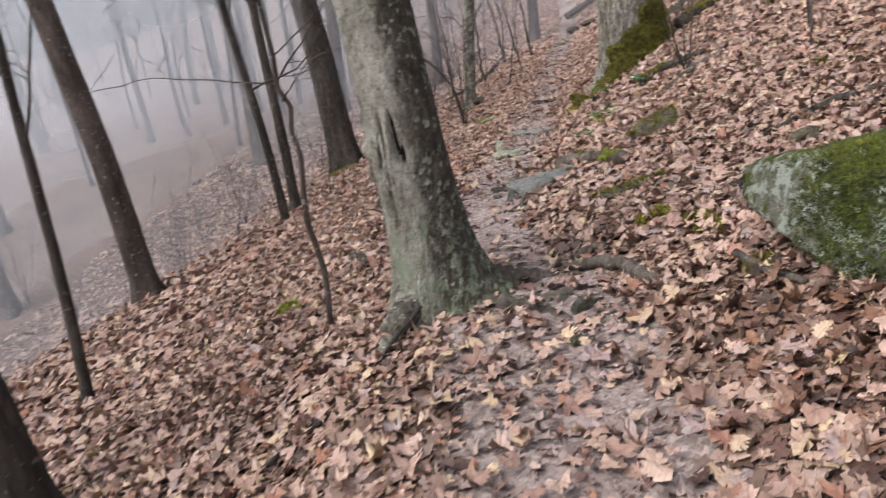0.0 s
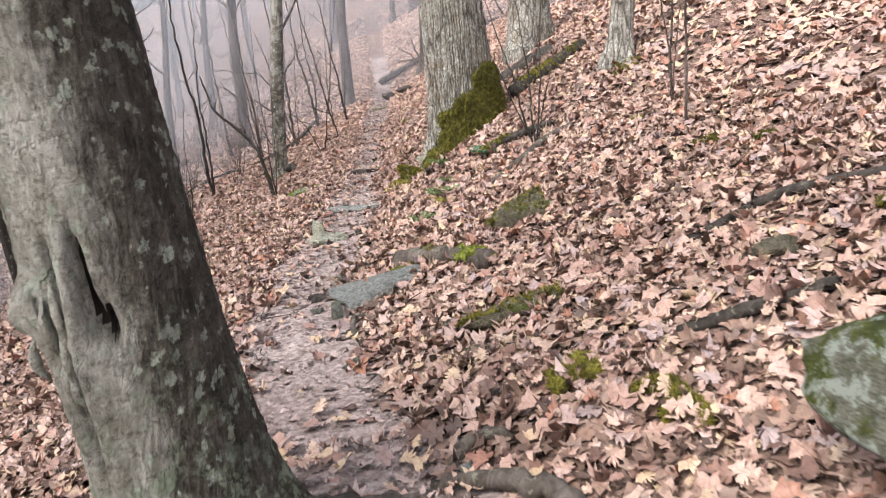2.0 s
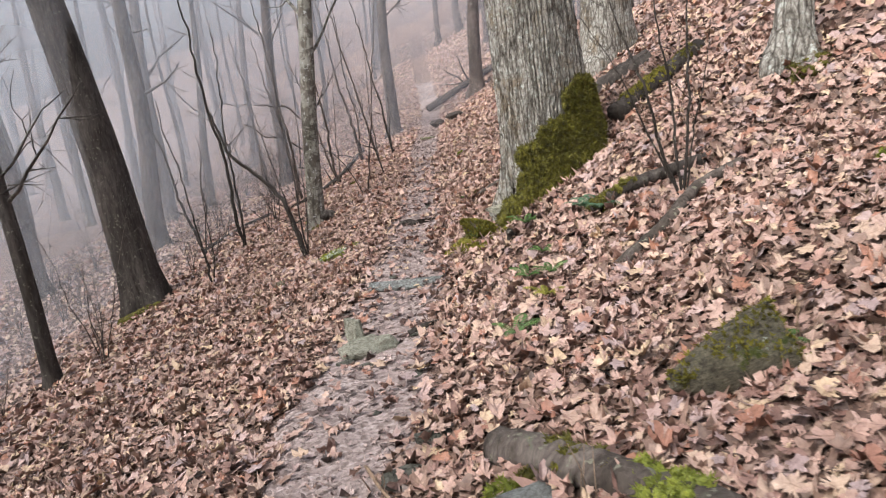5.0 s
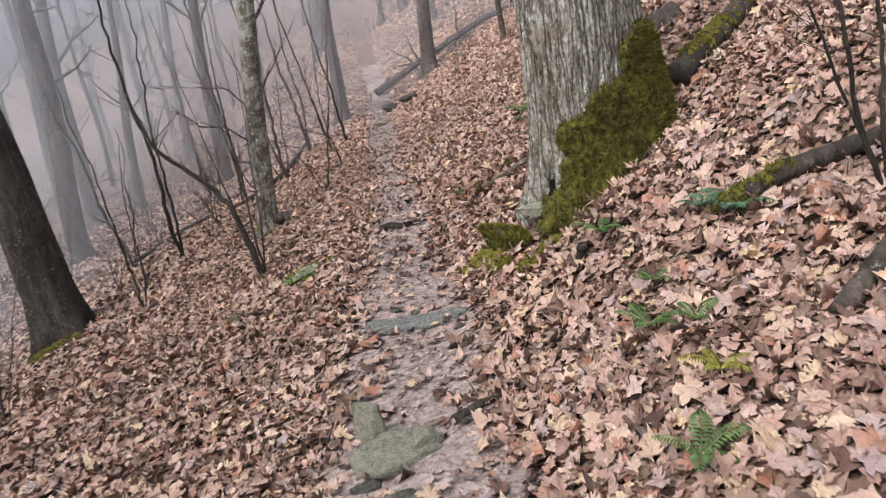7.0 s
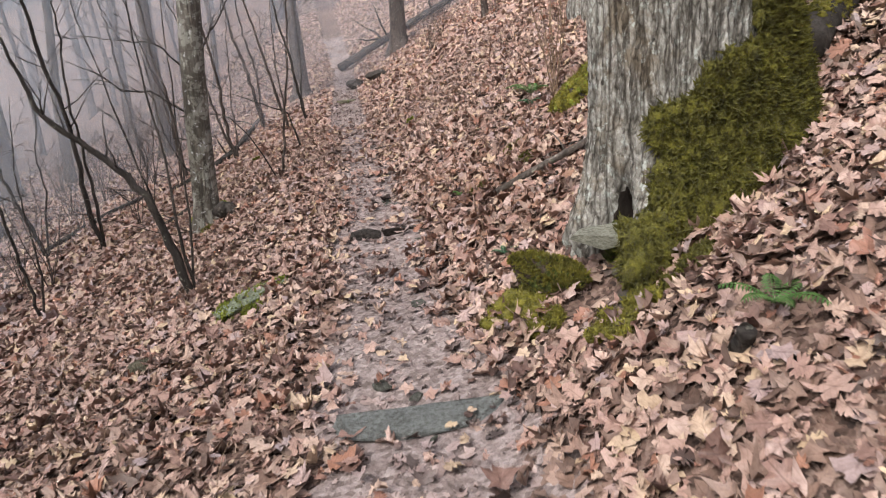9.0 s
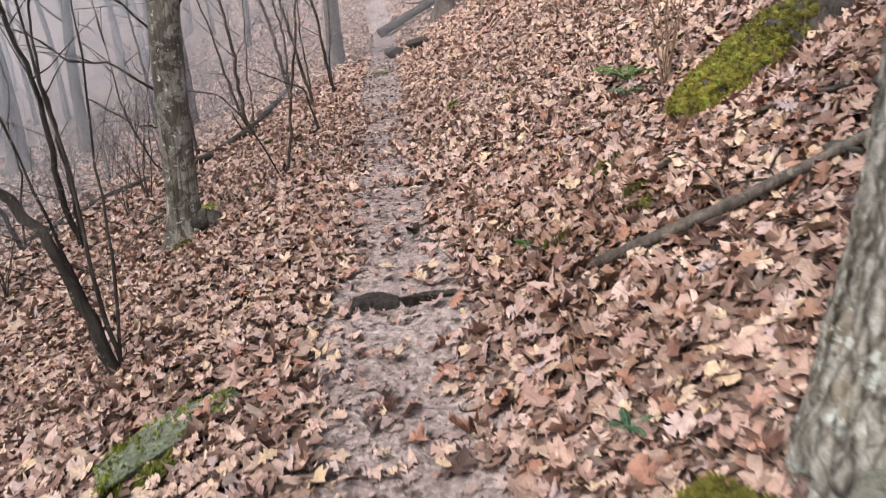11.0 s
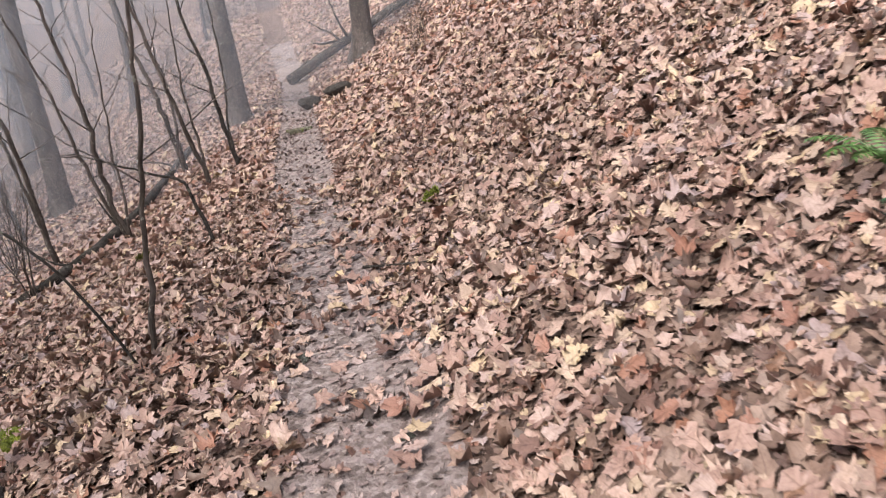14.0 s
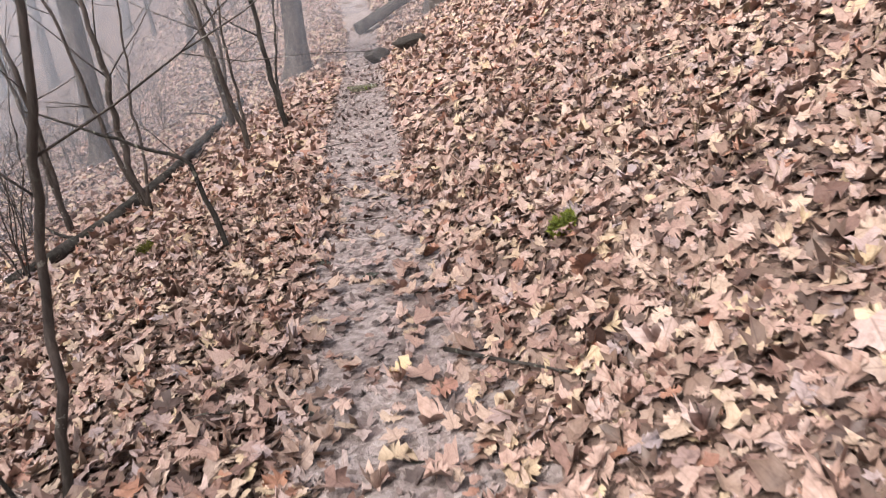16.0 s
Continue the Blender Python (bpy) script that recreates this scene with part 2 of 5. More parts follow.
def two_tone_bark(name):
    """Smooth grey bark on one flank, dark fissured bark with pale flecks on the other, green film low down."""
    m, nd, lk, b = material(name, .8)
    v = coords(nd, lk)
    f = noise_node(nd, lk, coords(nd, lk, (1, 1, .45)), 17, 11, .72, .4)
    pale = ramp(nd, lk, f, [(.3, (.20, .188, .16)), (.5, (.40, .385, .34)), (.68, (.60, .58, .53))])
    dark = ramp(nd, lk, f, [(.34, (.045, .038, .03)), (.5, (.11, .096, .078)), (.68, (.24, .215, .18))])
    sp = nd.new("ShaderNodeSeparateXYZ")
    lk.new(v, sp.inputs[0])
    skew, sway = nd.new("ShaderNodeMath"), nd.new("ShaderNodeMath")
    skew.operation = sway.operation = "MULTIPLY_ADD"
    lk.new(sp.outputs["Z"], skew.inputs[0])
    skew.inputs[1].default_value = .11
    lk.new(sp.outputs["X"], skew.inputs[2])
    lk.new(noise_node(nd, lk, coords(nd, lk, (1, 1, .4)), 4.5, 10, .7, .3), sway.inputs[0])
    sway.inputs[1].default_value = .5
    lk.new(skew.outputs[0], sway.inputs[2])
    col = mix(nd, lk, ramp(nd, lk, sway.outputs[0], [(.305, G0), (.365, G1)]), pale, dark)
    vo = nd.new("ShaderNodeTexVoronoi")
    vo.inputs["Scale"].default_value = 26
    lk.new(mix(nd, lk, .04, coords(nd, lk, (1, 1, .7)), noise_node(nd, lk, v, 40, 3)), vo.inputs["Vector"])
    fleck = ramp(nd, lk, vo.outputs["Distance"], [(.28, G1), (.36, G0)])
    some = ramp(nd, lk, noise_node(nd, lk, v, 9, 5, .6), [(.43, G0), (.49, G1)])
    col = mix(nd, lk, mix(nd, lk, 1.0, fleck, some, "MULTIPLY"), col, (.42, .45, .38))
    col = mix(nd, lk, .8, col, ramp(nd, lk, noise_node(nd, lk, coords(nd, lk, (1, 1, 1.4)), 34, 10, .8), [(.38, (.30, .28, .24)), (.50, G1)]), "MULTIPLY")
    col = mix(nd, lk, .5, col, ramp(nd, lk, noise_node(nd, lk, v, 6.5, 9, .7, .4), [(.42, (.42, .40, .33)), (.56, G1)]), "MULTIPLY")
    low = nd.new("ShaderNodeMath")
    low.operation = "MULTIPLY_ADD"
    lk.new(sp.outputs["Z"], low.inputs[0])
    low.inputs[1].default_value = -.25
    lk.new(noise_node(nd, lk, v, 8, 9, .7), low.inputs[2])
    col = mix(nd, lk, ramp(nd, lk, low.outputs[0], [(.40, G0), (.55, (.6, .6, .6))]), col, (.085, .10, .04))
    crust = mix(nd, lk, 1.0, ramp(nd, lk, noise_node(nd, lk, v, 15, 11, .75, .3), [(.50, G0), (.54, G1)]), ramp(nd, lk, low.outputs[0], [(.30, G0), (.46, G1)]), "MULTIPLY")
    col = mix(nd, lk, crust, col, mix(nd, lk, f, (.11, .135, .075), (.38, .43, .34)))
    lk.new(col, b.inputs["Base Color"])
    vc = nd.new("ShaderNodeTexVoronoi")
    vc.feature = "DISTANCE_TO_EDGE"
    vc.inputs["Scale"].default_value = 22
    lk.new(mix(nd, lk, .15, coords(nd, lk, (1, 1, .3)), noise_node(nd, lk, v, 7, 4)), vc.inputs["Vector"])
    bump(nd, lk, b, mix(nd, lk, .12, mix(nd, lk, .5, f, noise_node(nd, lk, v, 55, 8, .75)), ramp(nd, lk, vc.outputs["Distance"], [(0, G0), (.12, G1)])), 1.0, .04)
    return m


# Rotten wood, with the shade inside deep cuts put into its colour.
rot_shade_mat = bark_material("shaded_rotten_wood", (.012, .009, .007), (.05, .036, .028), (.05, .04, .03), .8, 30, .8)
bark_wound = two_tone_bark("two_tone_bark")
wood_dead = bark_material("weathered_wood", (.045, .035, .03), (.19, .16, .14), (.16, .16, .12), .6, 22, .7)


def moss_material(name, stops):
    m, nd, lk, b = material(name, .95)
    v = coords(nd, lk)
    col = ramp(nd, lk, noise_node(nd, lk, v, 14, 6, .7), stops)
    col = mix(nd, lk, .8, col, ramp(nd, lk, noise_node(nd, lk, v, 130, 3), [(.3, (.5, .5, .45)), (.65, G1)]), "MULTIPLY")
    lk.new(col, b.inputs["Base Color"])
    b.inputs["Sheen Weight"].default_value = .06
    bump(nd, lk, b, noise_node(nd, lk, v, 110, 4), 1, .02)
    return m


moss_mat = moss_material("yellow_green_moss", [(.25, (.035, .036, .006)), (.5, (.145, .132, .016)), (.75, (.30, .275, .034))])
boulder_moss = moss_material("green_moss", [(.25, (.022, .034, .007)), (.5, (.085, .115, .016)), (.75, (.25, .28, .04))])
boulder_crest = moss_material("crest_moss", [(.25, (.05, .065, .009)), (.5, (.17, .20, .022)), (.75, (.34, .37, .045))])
moss_gold = moss_material("golden_moss", [(.25, (.07, .066, .009)), (.5, (.23, .205, .024)), (.75, (.40, .36, .045))])
moss_bright = moss_material("bright_moss", [(.25, (.08, .11, .015)), (.5, (.27, .31, .04)), (.75, (.45, .47, .07))])


def stone_material(name, base, light, mossy, lichen=(.45, .50, .43), lichen_at=.6):
    """Stone with pale lichen and moss that keeps to broad patches."""
    m, nd, lk, b = material(name, .85)
    v = coords(nd, lk)
    col = ramp(nd, lk, noise_node(nd, lk, v, 20, 10, .75, .2), [(.34, base), (.64, light)])
    col = mix(nd, lk, .8, col, ramp(nd, lk, noise_node(nd, lk, coords(nd, lk, (1, 1, 3)), 45, 6, .7), [(.36, (.35, .33, .3)), (.56, G1)]), "MULTIPLY")
    lich = noise_node(nd, lk, v, 10, 12, .75, .25)
    col = mix(nd, lk, ramp(nd, lk, lich, [(lichen_at, G0), (lichen_at + .05, G1)]), col, lichen)
    mo = noise_node(nd, lk, v, 3.4, 12, .72, .2)
    fine = noise_node(nd, lk, v, 16, 10, .8)
    green = ramp(nd, lk, fine, [(.32, (.02, .03, .007)), (.5, (.085, .105, .018)), (.7, (.24, .26, .045))])
    nz = nd.new("ShaderNodeSeparateXYZ")
    lk.new(nd.new("ShaderNodeNewGeometry").outputs["Normal"], nz.inputs[0])
    top = nd.new("ShaderNodeMath")
    top.operation = "MULTIPLY_ADD"
    lk.new(nz.outputs["Z"], top.inputs[0])
    top.inputs[1].default_value = .06
    lk.new(mo, top.inputs[2])
    col = mix(nd, lk, ramp(nd, lk, top.outputs[0], [(mossy, G0), (mossy + .05, G1)]), col, green)
    lk.new(col, b.inputs["Base Color"])
    bump(nd, lk, b, noise_node(nd, lk, v, 34, 10, .8), 1.0, .05)
    return m


boulder_mat = stone_material("mossy_boulder_stone", (.15, .155, .11), (.36, .36, .29), .50, (.50, .56, .49), .49)
rock_mat = stone_material("grey_green_stone", (.10, .10, .085), (.24, .24, .205), .62)
rock_moss_mat = stone_material("mossy_stone", (.09, .08, .058), (.30, .27, .19), .59)
pale_mat = stone_material("pale_lichened_stone", (.34, .345, .27), (.56, .55, .45), .76, (.40, .43, .34), .58)
soil_mound = stone_material("dark_earth", (.06, .042, .032), (.17, .12, .09), .50, (.16, .13, .1), .7)
wet_mat = stone_material("dark_wet_stone", (.035, .03, .026), (.12, .10, .09), .66, (.2, .19, .16), .68)
slab_green_mat = stone_material("green_grey_slab", (.20, .235, .15), (.42, .46, .33), .60, (.46, .51, .41), .54)
slab_mat = stone_material("smooth_grey_slab", (.22, .23, .22), (.38, .40, .385), .70, (.33, .36, .32), .66)


def plain_leaf(name, a, c):
    m, nd, lk, b = material(name, .5)
    lk.new(ramp(nd, lk, noise_node(nd, lk, coords(nd, lk), 25, 3), [(.3, a), (.7, c)]), b.inputs["Base Color"])
    return m


fern_mat = plain_leaf("fern_green", (.035, .085, .022), (.12, .22, .06))
fern_blue = plain_leaf("broad_green", (.035, .085, .045), (.11, .22, .12))
fern_yellow = plain_leaf("yellowing_fern", (.16, .17, .02), (.32, .30, .06))
grass_dry = plain_leaf("dry_stem", (.12, .08, .055), (.30, .21, .14))


def mist_material(name, least, most):
    """A thin scattering sheet, denser in drifts."""
    m = bpy.data.materials.new(name)
    m.use_nodes = True
    nd, lk = m.node_tree.nodes, m.node_tree.links
    nd.remove(nd["Principled BSDF"])
    clear_, front, behind = nd.new("ShaderNodeBsdfTransparent"), nd.new("ShaderNodeBsdfDiffuse"), nd.new("ShaderNodeBsdfTranslucent")
    halves, whole, drift = nd.new("ShaderNodeMixShader"), nd.new("ShaderNodeMixShader"), nd.new("ShaderNodeMapRange")
    front.inputs["Color"].default_value = behind.inputs["Color"].default_value = (.63, .675, .745, 1)
    lk.new(front.outputs[0], halves.inputs[1]), lk.new(behind.outputs[0], halves.inputs[2])
    lk.new(noise_node(nd, lk, coords(nd, lk, (1, 1, 1.6)), .09, 3), drift.inputs["Value"])
    drift.inputs["From Min"].default_value, drift.inputs["From Max"].default_value = .3, .7
    drift.inputs["To Min"].default_value, drift.inputs["To Max"].default_value = least, most
    lk.new(drift.outputs[0], whole.inputs[0])
    lk.new(clear_.outputs[0], whole.inputs[1]), lk.new(halves.outputs[0], whole.inputs[2])
    lk.new(whole.outputs[0], nd["Material Output"].inputs["Surface"])
    return m


mist_near, mist_mid, mist_far = mist_material("mist", .08, .14), mist_material("mist", .17, .28), mist_material("mist", .22, .34)


# ---- mesh helpers ----
def mesh_from(name, verts, faces, mat, smooth=True):
    """verts (n, 3); faces (m, k), all of one size."""
    verts, faces = np.asarray(verts, np.float32), np.asarray(faces, np.int32)
    me = bpy.data.meshes.new(name)
    n, k = faces.shape
    me.vertices.add(len(verts))
    me.vertices.foreach_set("co", verts.ravel())
    me.loops.add(n * k)
    me.loops.foreach_set("vertex_index", faces.ravel())
    me.polygons.add(n)
    me.polygons.foreach_set("loop_start", np.arange(0, n * k, k, dtype=np.int32))
    me.polygons.foreach_set("use_smooth", np.full(n, smooth))
    me.update(calc_edges=True)
    me.materials.append(mat)
    return me


def part(name, me, parent, label=""):
    ob = new(name, me)
    ob.parent = parent
    return tagged(ob, label)


def thing(name, x, y, z, label, category, group="", kind="", rz=0):
    ob = new(name)
    ob.matrix_world = pose(x, y, z, 0, 0, rz)
    ob.empty_display_size = .1
    return tagged(ob, label, category, group, kind)


def tube(points, radii, sides=8, rough=0.0, seed=0, shape=None):
    """Rings along a line of points, closed at both ends: verts and quads."""
    p, r = np.asarray(points, float), np.asarray(radii, float)
    rng = np.random.default_rng(seed)
    n = len(p)
    t = np.gradient(p, axis=0)
    t /= np.linalg.norm(t, axis=1, keepdims=True) + 1e-9
    ref = np.array([1.0, 0, 0]) if abs(t[:, 0]).mean() < .7 else np.array([0, 1.0, 0])
    u = ref - t * (t @ ref)[:, None]
    u /= np.linalg.norm(u, axis=1, keepdims=True)
    w = np.cross(t, u)
    a = np.linspace(0, 2 * np.pi, sides, endpoint=False)
    rr = r[:, None] * np.ones((1, sides))
    if shape is not None:
        rr = rr * shape(np.arange(n)[:, None], a[None, :])
    if rough:
        rr = rr * (1 + rough * rng.standard_normal((n, sides)))
    v = p[:, None, :] + rr[..., None] * (np.cos(a)[None, :, None] * u[:, None, :] + np.sin(a)[None, :, None] * w[:, None, :])
    v = v.reshape(-1, 3)
    i = np.arange(n - 1)[:, None] * sides
    j = np.arange(sides)[None, :]
    jn = (j + 1) % sides
    q = np.stack([i + j, i + jn, i + sides + jn, i + sides + j], -1).reshape(-1, 4)
    ends = np.array([p[0], p[-1]])
    v = np.concatenate([v, ends])
    base = n * sides
    j = np.arange(sides)
    cap0 = np.stack([np.full(sides, base), (j + 1) % sides, j, np.full(sides, base)], -1)[:, [0, 1, 2]]
    cap1 = np.stack([np.full(sides, base + 1), (n - 1) * sides + j, (n - 1) * sides + (j + 1) % sides], -1)
    tris = np.concatenate([q[:, [0, 1, 2]], q[:, [0, 2, 3]], cap0, cap1])
    return v, tris


def join(pieces):
    vs, fs, o = [], [], 0
    for v, f in pieces:
        vs.append(v), fs.append(f + o)
        o += len(v)
    return np.concatenate(vs), np.concatenate(fs)


def wander(start, way, length, steps, rng, bend=.12, rise=0.0):
    """A crooked line from start along way."""
    way = np.array(way, float)
    way /= np.linalg.norm(way)
    p, out = np.array(start, float), [np.array(start, float)]
    for _ in range(steps):
        way = way + rng.normal(0, bend, 3) + np.array([0, 0, rise])
        way /= np.linalg.norm(way)
        p = p + way * length / steps
        out.append(p.copy())
    return np.array(out)


def ridge_noise(rng, strength, count, twist=1.5, most=26, least=5):
    """A shape for tube(): furrows that run up the trunk."""
    ph, k, tw = rng.uniform(0, 6.3, count), rng.integers(least, most, count), rng.uniform(-.05, .05, count) * twist

    def shape(i, a):
        s = sum(np.abs(np.sin(k[c] * a / 2 + ph[c] + tw[c] * i + .6 * np.sin(i * .13 + ph[c]))) for c in range(count))
        return 1 + strength * (s / count - .6)
    return shape


# ---- ground ----
def spaced(stops):
    out = []
    for a, b, s in stops:
        out.append(np.arange(a, b, s))
    return np.concatenate(out)


gx = spaced([(-420, -60, 30), (-60, -20, 4), (-20, -6, .6), (-6, 8, .1), (8, 20, .6), (20, 60, 4), (60, 421, 30)])
gy = spaced([(-300, -40, 26), (-40, -6, 2), (-6, -2, .4), (-2, 26, .1), (26, 45, .5), (45, 90, 3), (90, 421, 30)])
X, Y = np.meshgrid(gx, gy)
Z = ground_z(X, Y) - .012
nx_, ny_ = len(gx), len(gy)
idx = np.arange(nx_ * ny_).reshape(ny_, nx_)
quads = np.stack([idx[:-1, :-1], idx[:-1, 1:], idx[1:, 1:], idx[1:, :-1]], -1).reshape(-1, 4)
ground = new("ground", mesh_from("ground", np.stack([X, Y, Z], -1).reshape(-1, 3), quads, ground_mat))
tagged(ground, "leaf-covered brown soil of a steep wooded hillside", "ground", kind="structure")

# the trodden band
ty = np.arange(-3, 40, .05)
tu = np.linspace(-1, 1, 25)
rng = np.random.default_rng(5)
edge_l = trail_left(ty) + .05 + .05 * np.sin(ty * 2.1) + .04 * np.sin(ty * 5.3 + 1) + .03 * np.sin(ty * 11)
edge_r = trail_right(ty) + .05 + .05 * np.sin(ty * 1.7 + 2) + .04 * np.sin(ty * 4.9) + .03 * np.sin(ty * 13 + 1)
half = np.where(tu[None, :] < 0, edge_l[:, None], edge_r[:, None])
TX = trail_x(ty)[:, None] + tu[None, :] * half
TYY = np.repeat(ty[:, None], len(tu), 1)
TZ = ground_z(TX, TYY) + .014 * (1 - np.abs(tu[None, :]) ** 6) - .012 + .006 * rng.standard_normal(TX.shape)
TZ -= .02 * (1 - tu[None, :] ** 2) * (np.sin(3 * TYY) > -.2)
TZ = np.maximum(TZ, ground_z(TX, TYY) - .006 - .03 * (np.abs(tu[None, :]) > .97))
idx = np.arange(TX.size).reshape(TX.shape)
quads = np.stack([idx[:-1, :-1], idx[:-1, 1:], idx[1:, 1:], idx[1:, :-1]], -1).reshape(-1, 4)
trail = new("trail", mesh_from("trail", np.stack([TX, TYY, TZ], -1).reshape(-1, 3), quads, trail_mat))
tagged(trail, "narrow trodden footpath of damp greyish brown mud", "path", kind="structure")


# ---- leaf litter ----
def leaf_template(kind, rng):
    """Outline of a lobed leaf, about 1 long, folded along its rib and curled: verts and a fan of triangles."""
    if kind == "oak":
        n = 12
        t = np.linspace(0, 1, n)
        w = (.14 + .22 * np.sin(np.pi * t ** .8)) * np.where(np.arange(n) % 2 == 0, .62, 1.14)
        w[0], w[-1] = .03, .05
        side = np.stack([t - .5, w], -1)
        out = np.concatenate([side, (side * [1, -1])[::-1][1:-1]])
    elif kind == "maple":
        a = np.linspace(-np.pi * .95, np.pi * .95, 23)
        r = .30 + .24 * np.abs(np.cos(2.5 * a)) ** 1.6 * rng.uniform(.7, 1.25, 23) + .035 * (-1.0) ** np.arange(23)
        r = r * (1 - .25 * np.abs(a) / np.pi)
        out = np.stack([r * np.cos(a), r * np.sin(a)], -1)
    else:
        a = np.linspace(0, 2 * np.pi, 11, endpoint=False)
        r = np.where(np.arange(11) % 2 == 0, 1.12, .66) * rng.uniform(.85, 1.15, 11)
        out = np.stack([.5 * r * np.cos(a), .40 * r * np.sin(a)], -1)
    out = out + rng.normal(0, .035, out.shape)
    v = np.concatenate([[[0, 0]], out])
    curl, fold, twist = rng.uniform(-1.3, 1.7), rng.uniform(-.4, 1.0), rng.normal(0, .9)
    z = curl * v[:, 0] ** 2 + fold * np.abs(v[:, 1]) + twist * v[:, 0] * v[:, 1] + rng.normal(0, .075, len(v))
    n = len(out)
    j = np.arange(n)
    return np.column_stack([v, z]), np.stack([np.zeros(n, int), 1 + j, 1 + (j + 1) % n], -1)


def veins(me, uv):
    """Where each point lies on its leaf: along the rib and off it."""
    at = me.attributes.new("vein", "FLOAT_VECTOR", "POINT")
    at.data.foreach_set("vector", np.asarray(uv, np.float32).ravel())


def scatter(name, x, y, size, kinds, mat, rng, tilt, lift):
    """Leaves at the places x, y of the hillside, all in one mesh."""
    vs, fs, uv, o = [], [], [], 0
    tmpl = [leaf_template(k, rng) for k in kinds]
    pick = rng.integers(0, len(tmpl), len(x))
    nor = ground_normals(x, y)
    nor = nor + rng.normal(0, tilt, nor.shape)
    nor /= np.linalg.norm(nor, axis=1, keepdims=True)
    z = ground_z(x, y) + lift * rng.random(len(x)) ** 1.4
    for k, (tv, tf) in enumerate(tmpl):
        s = pick == k
        n = s.sum()
        a = rng.uniform(0, 2 * np.pi, n)
        h = np.stack([np.cos(a), np.sin(a), np.zeros(n)], -1)
        u = h - nor[s] * (h * nor[s]).sum(1, keepdims=True)
        u /= np.linalg.norm(u, axis=1, keepdims=True)
        w = np.cross(nor[s], u)
        sc = size[s][:, None, None]
        wide = rng.uniform(.75, 1.2, n)[:, None, None]
        deep = rng.uniform(-.6, 1.6, n)[:, None, None]
        v = sc * (tv[None, :, 0:1] * u[:, None] + wide * tv[None, :, 1:2] * w[:, None] + deep * tv[None, :, 2:3] * nor[s][:, None])
        v += np.stack([x[s], y[s], z[s]], -1)[:, None]
        vs.append(v.reshape(-1, 3))
        uv.append(np.tile(np.column_stack([tv[:, 0], np.abs(tv[:, 1]), 0 * tv[:, 0]]), (n, 1)))
        fs.append((tf[None] + (np.arange(n) * len(tv))[:, None, None]).reshape(-1, 3) + o)
        o += n * len(tv)
    me = mesh_from(name, np.concatenate(vs), np.concatenate(fs), mat, smooth=True)
    veins(me, np.concatenate(uv))
    return new(name, me)


rng = np.random.default_rng(11)
FULL = ["oak"] * 16 + ["maple"] * 12


def in_band(x0, x1, y0, y1, density):
    """Random places in a band that follows the trail."""
    n = int((x1 - x0) * (y1 - y0) * density)
    y = rng.uniform(y0, y1, n)
    return rng.uniform(x0, x1, n) + trail_x(y), y


def clumpy(x, y):
    return .5 + .5 * np.sin(1.9 * x + .7 * y) * np.sin(1.3 * y - .6 * x + 1) + .35 * np.sin(5 * x + 3 * y) * np.sin(4.3 * y)


HOLLOWS = [(2.28, 11.62, .22), (2.72, 11.85, .25), (1.47, 2.72, .13)]


def clear(x, y):
    """False in the bare hollows under the stones."""
    ok = np.ones(len(x), bool)
    for hx, hy, hr in HOLLOWS:
        ok &= np.hypot(x - hx, y - hy) > hr
    return ok


x, y = in_band(-3.2, 3.9, -1.2, 22.5, 570)
ragged = -.12 + .20 * rng.random(len(x)) ** .7 + .05 * np.sin(3.1 * y) + .04 * np.sin(7.7 * y)
stray = rng.random(len(x)) < np.interp(y, [3.2, 5.2, 8, 11, 16], [.5, .08, .05, .13, .16])
keep = ((off_trail(x, y) > ragged) | stray) & (rng.random(len(x)) < .62 + .38 * clumpy(x, y)) & clear(x, y)
keep &= ~((x - trail_x(y) > .1) & (x - trail_x(y) < 1.05) & (y > 2.2) & (y < 4.4) & (rng.random(len(x)) < .6))
x, y = x[keep], y[keep]
litter = scatter("leaf_litter", x, y, (.045 + .088 * rng.random(len(x)) ** 1.5) * np.where(x < trail_x(y), .9, 1), FULL, leaf_mat, rng, .30, .06)
tagged(litter, "deep litter of curled tan and brown oak and maple leaves", "leaves", kind="stuff")

x, y = in_band(-3.3, 4.0, -1.2, 23, 320)
keep = (off_trail(x, y) > -.08 + .1 * np.sin(2.3 * y) + .12 * rng.random(len(x))) & clear(x, y)
x, y = x[keep], y[keep]
old_litter = scatter("leaf_litter", x, y, rng.uniform(.06, .115, len(x)), ["plain"] * 12, old_leaf_mat, rng, .3, .025)
tagged(old_litter, "older dark damp leaves lying under the fresh ones", "leaves", kind="stuff")

x, y = in_band(-12, 11, -3, 46, 150)
d = x - trail_x(y)
keep = ((d < -3.2) | (d > 3.9) | (y > 22.5)) & (off_trail(x, y) > .02) & (rng.random(len(x)) < np.interp(np.abs(d), [3, 5, 12], [1, .8, .35]))
x, y = x[keep], y[keep]
far_litter = scatter("leaf_litter", x, y, rng.uniform(.09, .16, len(x)), ["plain"] * 12, leaf_mat, rng, .28, .05)
tagged(far_litter, "pale brown leaf litter spread over the farther slope", "leaves", kind="stuff")

